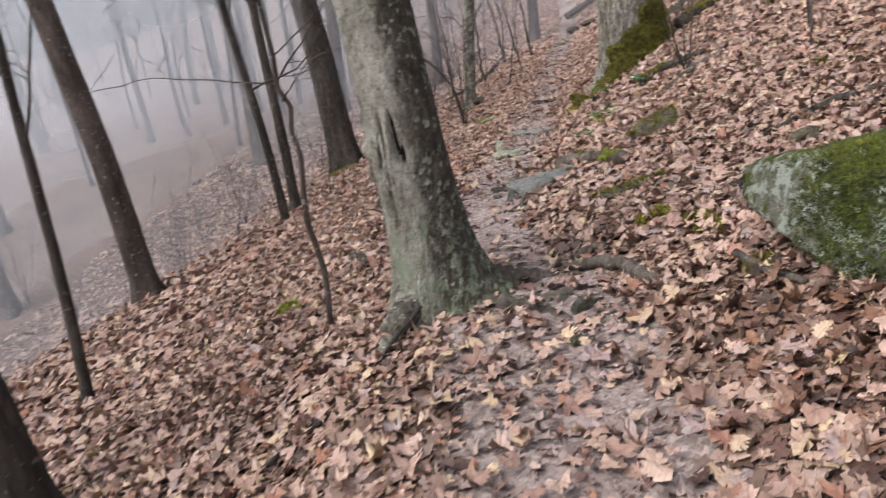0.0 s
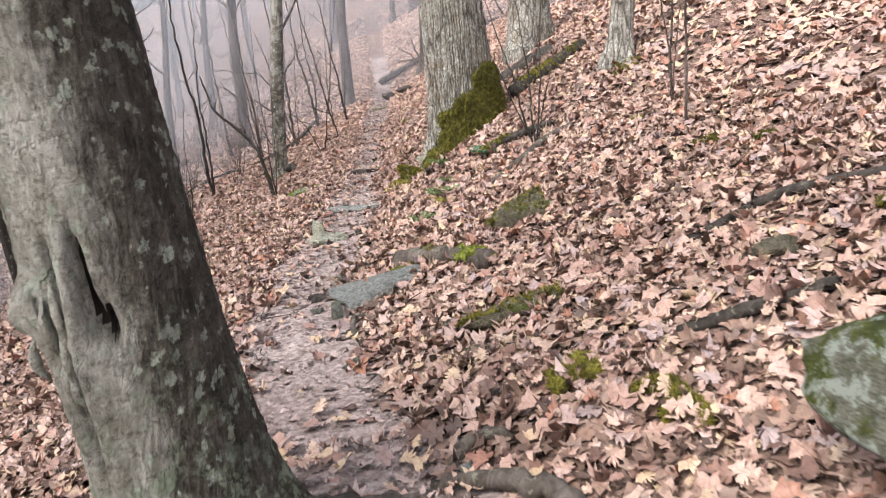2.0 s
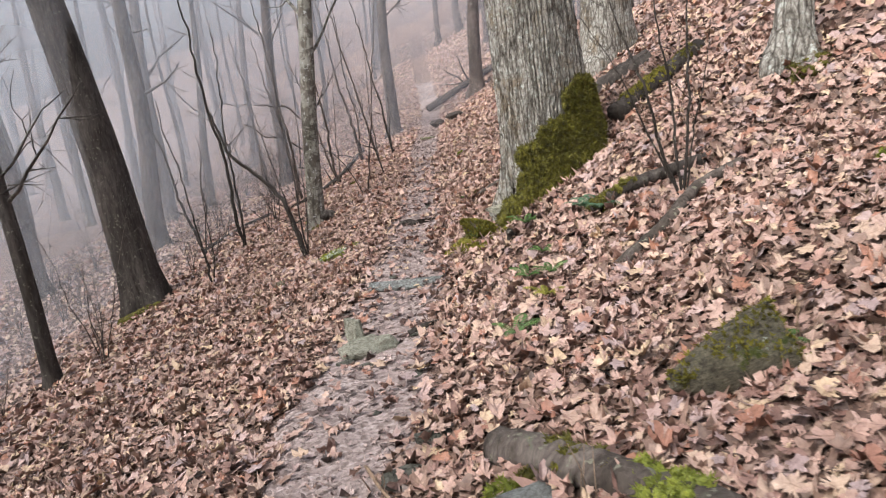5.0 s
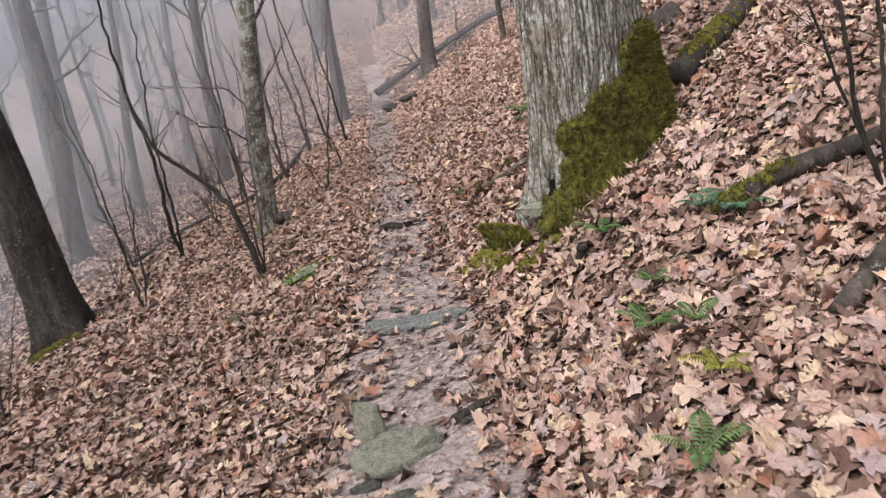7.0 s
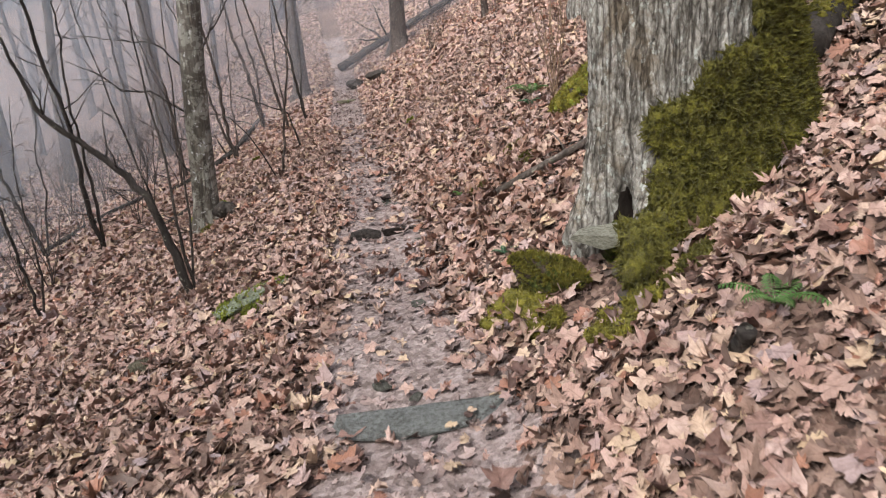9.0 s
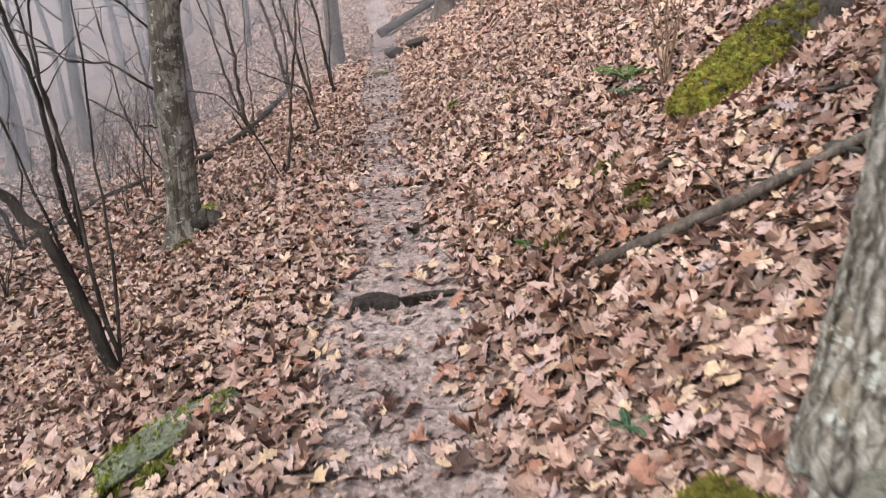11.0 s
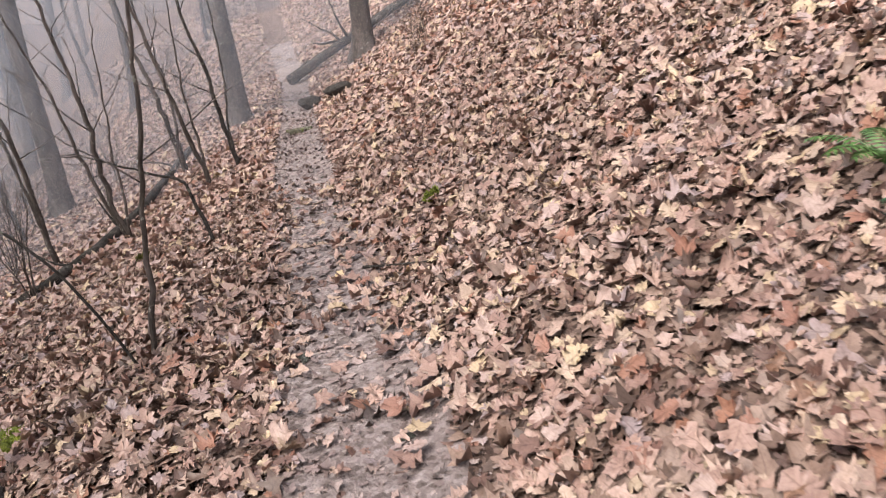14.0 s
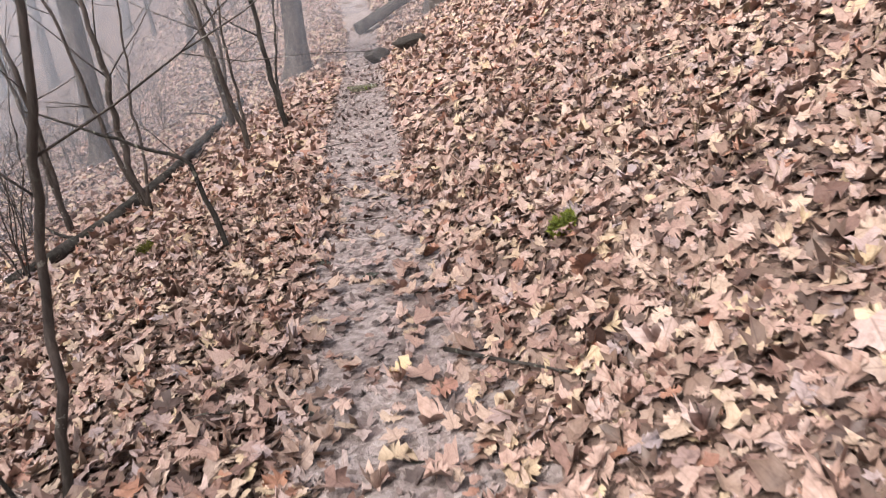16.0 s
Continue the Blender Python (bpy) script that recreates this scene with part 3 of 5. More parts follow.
n = 700
x, y = rng.normal(2.95, .45, n), rng.normal(13.9, .9, n)
keep = x > trail_x(y) + .5
x, y = x[keep], y[keep]
russet = scatter("russet_leaf_litter", x, y, rng.uniform(.06, .12, len(x)), FULL[:18], leaf_material("russet_leaves", [(0, (.10, .045, .032)), (.4, (.22, .115, .075)), (.7, (.35, .205, .135)), (1, (.18, .085, .062))], False), rng, .3, .075)
tagged(russet, "russet and orange leaves gathered by a dead branch", "leaves", kind="stuff")

n = 420
x, y = rng.normal(1.55, .35, n), rng.normal(2.3, .5, n)
keep = (x > trail_x(y) + .6) & clear(x, y)
x, y = x[keep], y[keep]
damp = scatter("leaf_litter", x, y, rng.uniform(.05, .11, len(x)), FULL, leaf_material("wet_dark_leaves", [(0, (.06, .035, .028)), (.5, (.17, .09, .062)), (.85, (.30, .16, .10)), (1, (.36, .24, .17))], False), rng, .3, .08)
tagged(damp, "wet dark brown leaves below the boulder", "leaves", kind="stuff")

x, y = in_band(-.62, .62, -1.5, 36, 360)
keep = (off_trail(x, y) < .08) & (rng.random(len(x)) < np.interp(y, [3.5, 6, 9, 14], [.95, .5, .5, .72]))
x, y = x[keep], y[keep]
trod = scatter("trodden_leaf_litter", x, y, .018 + .07 * rng.random(len(x)) ** 2.2, ["plain"] * 5 + ["oak"] * 3, trod_mat, rng, .12, .010)
tagged(trod, "trodden damp leaf fragments pressed into the path", "leaves", kind="stuff")


# ---- trees ----
def limbs_for(axis, radii, rng, first, count, spread=.8):
    """Bare limbs with forked twigs from the upper part of a trunk: a list of (verts, tris) for each limb."""
    out = []
    n = len(axis)
    for c in range(count):
        k = int(n * (first + (1 - first) * (c + rng.random()) / count))
        k = min(k, n - 2)
        a = c * 2.4 + rng.uniform(-.5, .5)
        up = rng.uniform(.4, 1.1)
        length = rng.uniform(.18, .34) * (1.15 - k / n) * 14 * min(1, radii[0] / .16)
        length = max(length, .6)
        way = (np.cos(a) * spread, np.sin(a) * spread, up)
        r0 = radii[k] * rng.uniform(.22, .4)
        line = wander(axis[k], way, length, 7, rng, .16, .03)
        rr = np.linspace(r0, r0 * .18, 8)
        pieces = [tube(line, rr, 6)]
        for t in range(5):
            b = rng.integers(2, 7)
            w2 = np.array(way) + rng.normal(0, .7, 3)
            sub = wander(line[b], w2, length * rng.uniform(.25, .5), 5, rng, .2, .04)
            r1 = rr[b] * .55
            pieces.append(tube(sub, np.linspace(r1, max(r1 * .2, .002), 6), 4))
            for u in range(3):
                q = rng.integers(1, 5)
                s3 = wander(sub[q], w2 + rng.normal(0, .8, 3), length * rng.uniform(.1, .22), 3, rng, .2)
                pieces.append(tube(s3, np.linspace(r1 * .4, .002, 4), 3))
        out.append(join(pieces))
    return out


def tree(x, y, lean, r, height, mat, label, seed, sides=16, rings=40, flare=.5, ridges=.05, crook=.04, limbs=7, first=.42, group="", detail=True):
    """A bare tree: trunk with spreading foot, limbs above."""
    rng = np.random.default_rng(seed)
    z = gz(x, y)
    ob = thing("tree", x, y, z, label, "tree", group)
    hs = np.linspace(0, 1, rings) ** 1.6 * (height + .35) - .35
    sway = crook * height * .12
    ax = np.stack([lean[0] * hs + sway * np.sin(hs * .7 + seed) * np.clip(hs / 3, 0, 1), lean[1] * hs + sway * np.cos(hs * .55 + seed * 2) * np.clip(hs / 3, 0, 1), hs], -1)
    rad = r * (1 - .88 * np.clip(hs / height, 0, 1) ** 1.1)
    rad = rad * (1 + flare * np.exp(-np.clip(hs + .05, 0, 9) / (r * 1.1)))
    furrow = ridge_noise(rng, ridges, 4)
    foot, m = rng.uniform(0, 6.3), rng.integers(3, 5)

    def shape(i, a):
        lob = np.exp(-np.clip(hs[i.astype(int)], 0, 9) / (r * 1.3)) * .28 * np.cos(m * a + foot)
        return furrow(i, a) + lob
    v, f = tube(ax, rad, sides, .012, seed, shape)
    part("trunk", mesh_from("trunk", v, f, mat), ob)
    for lv, lf in limbs_for(ax, rad, rng, first, limbs):
        part("limb", mesh_from("limb", lv, lf, mat), ob)
    return ob


def near_trunk(name, x, y, axis, radius, sides, ridges, mat, label, seed, lobes, pinch=None, drop=0.0):
    """A trunk seen close: axis and radius are functions of height, lobes are (angle, width, reach, height) of the root flares."""
    rng = np.random.default_rng(seed)
    ob = thing(name, x, y, gz(x, y) - drop, label, "tree")
    hs = np.concatenate([np.arange(-.5, 2.6, .025), np.arange(2.6, 14, .3)])
    ax = np.stack([axis(hs)[0], axis(hs)[1], hs], -1)
    rad = radius(hs)
    furrow = ridge_noise(rng, ridges, 5, .35, 110, 44) if ridges > .1 else ridge_noise(rng, ridges, 5, .6)

    def shape(i, a):
        hh = hs[i.astype(int)]
        s = furrow(i, a)
        for ang, wid, reach, tall in lobes:
            da = (a - ang + np.pi) % (2 * np.pi) - np.pi
            s = s + reach * np.exp(-(da / wid) ** 2) * np.exp(-np.clip(hh + .1, 0, 9) / tall)
        if pinch is not None:
            s = s + pinch(hh, a)
        return s
    v, f = tube(ax, rad, sides, .010, seed, shape)
    me = mesh_from("trunk", v, f, mat)
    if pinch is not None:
        # The deepest cut faces take the near-black wood, so recess shade is painted in.
        me.materials.append(rot_shade_mat)
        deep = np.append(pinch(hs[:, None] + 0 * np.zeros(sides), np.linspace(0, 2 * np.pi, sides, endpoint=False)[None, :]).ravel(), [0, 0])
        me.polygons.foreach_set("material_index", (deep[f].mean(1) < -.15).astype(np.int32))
    part("trunk", me, ob)
    for lv, lf in limbs_for(ax, rad, rng, .78, 7):
        part("limb", mesh_from("limb", lv, lf, mat), ob)
    return ob, ax, rad


def root(ob, pts, radii, seed, mat, label=""):
    """A surface root from places of the plan, laid half into the soil."""
    ox, oy, oz = ob.location
    p = np.array([(a - ox, b - oy, gz(a, b) + c - oz) for a, b, c in pts])
    t = np.linspace(0, 1, len(p))
    tt = np.linspace(0, 1, 5 * len(p))
    line = np.stack([np.interp(tt, t, p[:, k]) for k in range(3)], -1)
    for _ in range(3):
        line[1:-1] = (line[:-2] + line[1:-1] * 2 + line[2:]) / 4
    rng = np.random.default_rng(seed)
    line[1:-1] += rng.normal(0, .008, (len(line) - 2, 3))
    v, f = tube(line, np.interp(tt, t, radii), 12, .05, seed, ridge_noise(rng, .12, 3))
    return part("root", mesh_from("root", v, f, mat), ob, label)


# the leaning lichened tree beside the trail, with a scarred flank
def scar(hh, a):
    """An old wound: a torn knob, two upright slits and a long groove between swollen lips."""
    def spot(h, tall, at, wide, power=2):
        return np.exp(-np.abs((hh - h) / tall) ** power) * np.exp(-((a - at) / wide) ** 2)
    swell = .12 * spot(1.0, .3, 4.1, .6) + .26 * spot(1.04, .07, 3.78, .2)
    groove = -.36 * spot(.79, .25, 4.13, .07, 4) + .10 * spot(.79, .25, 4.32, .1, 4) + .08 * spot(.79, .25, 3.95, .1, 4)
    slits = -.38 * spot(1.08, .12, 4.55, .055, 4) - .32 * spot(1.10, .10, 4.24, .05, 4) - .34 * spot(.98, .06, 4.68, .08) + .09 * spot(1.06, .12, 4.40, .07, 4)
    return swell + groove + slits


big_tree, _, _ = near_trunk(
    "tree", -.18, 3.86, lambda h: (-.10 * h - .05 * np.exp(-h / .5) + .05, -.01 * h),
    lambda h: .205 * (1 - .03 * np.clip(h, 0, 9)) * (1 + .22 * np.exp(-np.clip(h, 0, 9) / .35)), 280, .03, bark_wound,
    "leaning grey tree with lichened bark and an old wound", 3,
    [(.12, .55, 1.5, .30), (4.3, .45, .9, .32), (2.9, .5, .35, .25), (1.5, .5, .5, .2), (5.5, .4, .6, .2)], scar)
root(big_tree, [(-.05, 3.92, .13), (.2, 4.0, .035), (.42, 4.06, -.015), (.6, 4.1, -.05), (.74, 4.1, -.07)], [.13, .105, .075, .055, .03], 1, wood_dead)
root(big_tree, [(.60, 4.14, .01), (.78, 3.98, .055), (.93, 3.8, .05), (1.0, 3.5, .03), (1.04, 3.25, -.03)], [.022, .036, .042, .036, .02], 2, wood_dead, "arched dark root rising from the soil")
root(big_tree, [(-.1, 3.78, .06), (.12, 3.72, .0), (.3, 3.62, -.03), (.5, 3.4, -.03), (.62, 3.15, -.06)], [.09, .075, .06, .05, .025], 3, wood_dead)
root(big_tree, [(.3, 3.64, 0), (.45, 3.62, .005), (.58, 3.68, 0), (.72, 3.72, -.03)], [.045, .04, .035, .02], 4, wood_dead)
root(big_tree, [(.68, 4.2, .0), (.78, 4.32, .03), (.9, 4.3, .03), (1.0, 4.15, -.02)], [.02, .028, .028, .015], 5, wood_dead)
root(big_tree, [(-.3, 3.7, .15), (-.38, 3.5, .06), (-.46, 3.3, -.02), (-.5, 3.15, -.07)], [.12, .09, .06, .03], 6, bark_pale, "mossy root spur running down the slope")

rng = np.random.default_rng(15)
for k in range(8):
    a, h0 = rng.uniform(3.7, 4.35), rng.uniform(.62, .98)
    hh = h0 + np.linspace(0, rng.uniform(.10, .22), 6)
    rr = .212 + .02 * np.sin(np.linspace(0, 3, 6))
    strip = np.stack([-.10 * hh + .02 + rr * np.cos(a), rr * np.sin(a) - .01 * hh, hh], -1)
    part("bark_strip", mesh_from("bark_strip", *tube(strip, np.array([.004, .010, .014, .013, .009, .003]), 7, .2, 70 + k), bark_wound), big_tree, "torn grey strip of bark beside the wound")

# the broad old tree with a mossy foot
OLD_LOBES = [(3.0, .32, .30, .30), (3.84, .17, .85, .22), (4.5, .3, .30, .35), (5.1, .35, .35, .45), (5.75, .5, .75, .85), (.8, .6, .4, .5)]


def hollow(hh, a):
    """The cleft in the old tree's foot, above the perched stone."""
    low = 1 / (1 + np.exp(np.clip((hh - .10) / .05, -30, 30)))
    return -.5 * low * np.exp(-((a - 3.42) / .13) ** 2) - .10 * np.exp(-((a - 3.42) / .08) ** 2) * np.exp(-np.clip(hh, 0, 9) / .35)


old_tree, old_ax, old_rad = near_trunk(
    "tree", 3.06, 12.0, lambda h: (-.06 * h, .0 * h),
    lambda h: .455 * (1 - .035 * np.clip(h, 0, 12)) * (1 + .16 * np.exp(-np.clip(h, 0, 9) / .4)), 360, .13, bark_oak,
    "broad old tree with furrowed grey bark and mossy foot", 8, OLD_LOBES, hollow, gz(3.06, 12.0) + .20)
root(old_tree, [(2.68, 11.62, -.04), (2.48, 11.47, -.02), (2.30, 11.36, -.02), (2.14, 11.28, -.06)], [.12, .09, .065, .035], 9, wood_dead, "barky root spur beside the hollow")


def blades(points, normals, rng, length, width):
    """Short pointed tufts on a surface: verts and tris."""
    n = len(points)
    nn = normals + rng.normal(0, .45, normals.shape)
    nn /= np.linalg.norm(nn, axis=1, keepdims=True)
    s = rng.normal(0, 1, (n, 3))
    s = s - nn * (s * nn).sum(1, keepdims=True)
    s /= np.linalg.norm(s, axis=1, keepdims=True)
    L = (length * rng.uniform(.5, 1.3, n))[:, None]
    v = np.stack([points - s * width - nn * .006, points + s * width - nn * .006, points + nn * L + rng.normal(0, length * .3, (n, 3))], 1)
    return v.reshape(-1, 3), np.arange(3 * n).reshape(-1, 3)


def moss_cover(ob, centre_ang, wid, h0, h1, ax, rad, seed, n, lobes_r, mat, label, edge=0):
    """Cushions of moss clinging to a trunk."""
    rng = np.random.default_rng(seed)
    pcs = []
    for _ in range(n):
        u = rng.random()
        hh = h0 + (h1 - h0) * u ** 1.5
        a = centre_ang + rng.normal(0, wid) * (1 - .35 * u)
        if edge:
            a = edge + .5 * max(0, hh) + 1.3 * max(0, hh - .45) + .25 * (hh < -.04) + .12 * np.sin(9 * hh) + .08 * np.sin(23 * hh) + abs(rng.normal(0, .06)) + wid * rng.random() ** 1.2
        k = np.argmin(np.abs(ax[:, 2] - hh))
        rr = rad[k] * (1.06 + lobes_r(a, hh))
        c = np.array([ax[k, 0] + rr * np.cos(a), ax[k, 1] + rr * np.sin(a), hh])
        size = rng.uniform(.03, .085) * (1.15 - .5 * u)
        m = 60
        g = rng.normal(0, 1, (m, 3))
        g /= np.linalg.norm(g, axis=1, keepdims=True)
        out = np.array([np.cos(a), np.sin(a), .15])
        g = g[(g @ out) > -.2]
        pcs.append(blades(c + g * size * np.array([.8, .8, 1.2]), g, rng, .03, .008))
        ico = ICO[0] * (1 + rng.normal(0, .12, (len(ICO[0]), 1)))
        pcs.append((c + ico * size * np.array([.7, .7, 1.05]), ICO[1]))
    v, f = join(pcs)
    return part("moss", mesh_from("moss", v, f, mat), ob, label)


def sphere(sub):
    bm = bmesh.new()
    bmesh.ops.create_icosphere(bm, subdivisions=sub, radius=1)
    v = np.array([q.co for q in bm.verts])
    f = np.array([[q.index for q in g.verts] for g in bm.faces])
    bm.free()
    return v, f


ICO, ICO3, ICO5 = sphere(2), sphere(4), sphere(6)


def old_lobes(a, hh):
    s = 0
    for ang, wid, reach, tall in OLD_LOBES:
        da = (a - ang + np.pi) % (2 * np.pi) - np.pi
        s += reach * np.exp(-(da / wid) ** 2) * np.exp(-max(hh + .1, 0) / tall)
    return s


moss_cover(old_tree, 4.78, 1.5, -.25, 1.2, old_ax, old_rad, 21, 1900, old_lobes, moss_mat, "thick yellow-green moss on the foot", 3.68)
moss_cover(old_tree, 5.3, .3, .0, .95, old_ax, old_rad, 22, 300, old_lobes, moss_mat, "thin moss climbing the bark")

# the other trees along the slope
tree(-3.15, 19.15, (-.10, .02), .40, 20, bark_dark, "thick dark tree leaning over the valley side", 31, 40, 60, .25, .06, .02)
tree(-5.0, 9.9, (-.056, 0), .20, 16, bark_thin, "slender grey tree on the lower slope", 32, 20, 44)
tree(-3.25, 12.1, (-.06, 0), .085, 10, bark_dark, "thin dark young tree on the slope", 33, 12, 40, .3, .03, .09)
tree(-4.0, 6.15, (.09, 0), .06, 9, bark_dark, "thin dark young tree below the trail", 34, 12, 40, .3, .03, .08)
tree(-2.75, 3.4, (-.02, .0), .15, 12, bark_dark, "dark wet tree just below the path", 35, 20, 44)
tree(.44, 18.05, (.08, -.02), .155, 15, bark_pale, "grey lichened tree at the lower edge of the path", 36, 48, 70, .35, .07, .03, 9, .34)
def bough(ob, pts, r, mat, seed):
    """A thin bare side branch on a trunk, with twigs."""
    rng = np.random.default_rng(seed)
    p = np.array(pts, float)
    tt, t = np.linspace(0, 1, 12), np.linspace(0, 1, len(p))
    line = np.stack([np.interp(tt, t, p[:, k]) for k in range(3)], -1)
    line[1:-1] += rng.normal(0, .012, (10, 3))
    pcs = [tube(line, r * (1 - .8 * tt), 6)]
    for k in range(7):
        b = rng.integers(3, 11)
        pcs.append(tube(wander(line[b], (line[b] - line[b - 2]) * 6 + rng.normal(0, .5, 3), rng.uniform(.2, .6), 4, rng, .15), np.linspace(r * .35, .0015, 5), 4))
    part("limb", mesh_from("limb", *join(pcs), mat), ob)


edge_tree = [o for o in scene.objects if o.name.startswith("tree") and o.parent is None][-1]
bough(edge_tree, [(.1, 0, 1.35), (-.35, -.1, 1.75), (-.7, -.2, 1.8), (-1.1, -.2, 2.3)], .016, bark_dark, 1)
bough(edge_tree, [(.12, 0, 1.9), (-.2, -.2, 2.3), (-.6, -.3, 2.35), (-1.2, -.4, 2.45)], .013, bark_dark, 2)
bough(edge_tree, [(.12, 0, 1.1), (-.25, -.15, 1.2), (-.7, -.3, 1.55)], .010, bark_dark, 3)
bough(edge_tree, [(.15, 0, 2.0), (.5, -.1, 2.5), (1.0, -.1, 3.2)], .014, bark_dark, 4)
bough(edge_tree, [(.1, 0, .5), (-.2, -.1, .85), (-.35, -.1, 1.5), (-.4, -.1, 2.4)], .012, bark_dark, 5)
root(edge_tree, [(.50, 18.0, .14), (.62, 17.93, .13), (.74, 17.88, .06), (.84, 17.84, -.04)], [.10, .10, .08, .04], 10, bark_dark, "knobbly dark root burl")
tree(4.5, 9.98, (.06, -.02), .145, 13, bark_oak, "grey tree up on the bank with mossy foot", 37, 24, 44, .7)
tree(6.4, 17.8, (-.02, 0), .46, 19, bark_oak, "broad tree higher up on the bank", 38, 30, 50)
tree(-4.05, 16.1, (0, 0), .13, 12, bark_dark, "dark slender tree on the lower slope", 39, 16, 40)
tree(3.9, 32.6, (.03, 0), .24, 16, bark_thin, "grey tree where the path ends in mist", 40, 20, 44)
tree(7.7, 33.6, (.05, 0), .28, 17, bark_thin, "grey tree above the fallen trunk", 41, 20, 44)
tree(8.2, 26.8, (-.05, 0), .09, 9, bark_thin, "thin tree up on the misty bank", 42, 12, 36)
tree(-4.3, 26.2, (.05, 0), .27, 17, bark_thin, "tall grey tree fading into mist", 43, 20, 44)
tree(-6.8, 23.5, (-.02, 0), .26, 17, bark_thin, "tall grey tree fading into mist", 44, 16, 40)
tree(-5.0, 32.0, (.03, 0), .26, 17, bark_thin, "tall grey tree fading into mist", 45, 16, 40)
tree(-.6, 33.5, (.03, 0), .24, 17, bark_thin, "tall grey tree fading into mist", 46, 16, 40)

# woods farther off, in mist
proto = [tree(-14, 20, (.02, .0), .16, 16, bark_thin, "bare tree standing in thick mist", 60, 12, 30, group="misty woods"),
         tree(-12, 31, (-.05, .02), .11, 13, bark_thin, "bare tree standing in thick mist", 61, 12, 30, crook=.08, group="misty woods"),
         tree(-17, 12, (.06, 0), .09, 12, bark_dark, "bare tree standing in thick mist", 62, 10, 30, crook=.1, group="misty woods"),
         tree(-11, 15, (-.08, .03), .21, 17, bark_thin, "bare tree standing in thick mist", 63, 12, 30, group="misty woods")]
rng = np.random.default_rng(77)
spots = [(-9, 8), (-11, 4), (-8.5, 27), (-10, 36), (-7.5, 39), (1.5, 40), (4.5, 43), (-2.5, 44), (10, 40), (13, 36), (12, 28), (15, 22), (11, 16), (9.5, 9), (14, 8), (10, 2)]
while len(spots) < 110:
    px, py = rng.uniform(-46, 2), rng.uniform(-6, 66)
    if -px + .55 * max(0, py - 14) < 13:
        continue
    spots.append((px, py))
for k in range(30):
    spots.append((rng.uniform(2, 34), rng.uniform(42, 70)))
for k in range(18):
    spots.append((rng.uniform(12, 34), rng.uniform(-10, 40)))
for k, (px, py) in enumerate(spots):
    s = rng.uniform(.8, 1.2)
    copy_thing(proto[k % 4], pose(px, py, gz(px, py) - .05, 0, 0, rng.uniform(0, 360)) @ Matrix.Diagonal((s, s, s, 1)))


# ---- saplings and shrubs ----
def sapling(x, y, lines, label, seed, mat=bark_thin, twigs=8, category="sapling", group="", name="sapling", fine=False):
    """Thin stems: each line is (points as offsets from the foot, foot radius)."""
    rng = np.random.default_rng(seed)
    ob = thing(name, x, y, gz(x, y), label, category, group)
    for pts, r in lines:
        p = np.array(pts, float)
        p[0, 2] -= .08
        t = np.linspace(0, 1, len(p))
        tt = np.linspace(0, 1, max(14, 4 * len(p)))
        line = np.stack([np.interp(tt, t, p[:, k]) for k in range(3)], -1)
        for _ in range(2):
            line[1:-1] = (line[:-2] + 2 * line[1:-1] + line[2:]) / 4
        span = np.linalg.norm(p[-1] - p[0])
        line[1:-1] += rng.normal(0, .0025 * span, (len(line) - 2, 3))
        rr = r * (1 - .75 * tt)
        part("stem", mesh_from("stem", *tube(line, rr, 8, .06, seed), mat), ob)
        pcs = []
        for k in range(twigs):
            b = rng.integers(len(tt) // 4, len(tt) - 1)
            way = np.array([rng.normal(0, 1), rng.normal(0, 1), rng.uniform(.3, 1.3)])
            L = span * rng.uniform(.12, .35)
            tw = wander(line[b], way, L, 5, rng, .12, .03)
            own = [tube(tw, np.linspace(max(rr[b] * .32, .002), .0012, 6), 4)]
            for q in range(2):
                c = rng.integers(1, 5)
                own.append(tube(wander(tw[c], way + rng.normal(0, .7, 3), L * .45, 3, rng, .2), np.linspace(.0025, .001, 4), 3))
            if fine:
                pcs += own
            else:
                part("twig", mesh_from("twig", *join(own), mat), ob)
        if pcs:
            tagged(part("twig_spray", mesh_from("twig_spray", *join(pcs), mat), ob), kind="stuff")
    return ob


def lean_line(lx, ly, hgt, bend=.1, n=6, seed=0):
    rng = np.random.default_rng(seed)
    h = np.linspace(0, hgt, n)
    return [(lx * k + rng.normal(0, bend * .25) * (k > 0), ly * k + rng.normal(0, bend * .25) * (k > 0), k) for k in h]


# thin one behind the wounded tree
sapling(-.9, 4.15, [(lean_line(-.03, 0, 4.5, .12, 8, 1), .022), ([(-.05, 0, 1.68), (-.4, .04, 1.66), (-.8, .1, 1.72), (-1.35, .15, 1.66)], .006), ([(-.05, 0, 1.58), (.15, 0, 1.72), (.36, 0, 1.78)], .005)], "thin crooked sapling rising from the leaves", 101)
# snapped stem with upright shoots at the lower edge of the path
sapling(.24, 15.05, [([(0, 0, 0), (-.1, .02, .45), (-.22, .05, .95), (-.5, .1, 1.31), (-.88, .15, 1.68), (-.95, .17, 1.95), (-1.03, .18, 2.3)], .042),
                     ([(.05, .02, 0), (-.03, .05, .5), (.0, .08, 1.1), (-.08, .1, 2.0), (-.06, .1, 3.2)], .016),
                     ([(.02, .05, 0), (-.12, .1, .6), (-.32, .2, 1.5), (-.5, .3, 2.6)], .014),
                     ([(-.02, .05, 0), (.1, .1, .7), (.12, .2, 1.6), (.2, .3, 2.8)], .012)],
        "dark snapped stem with thin upright shoots", 102, bark_dark, 7)
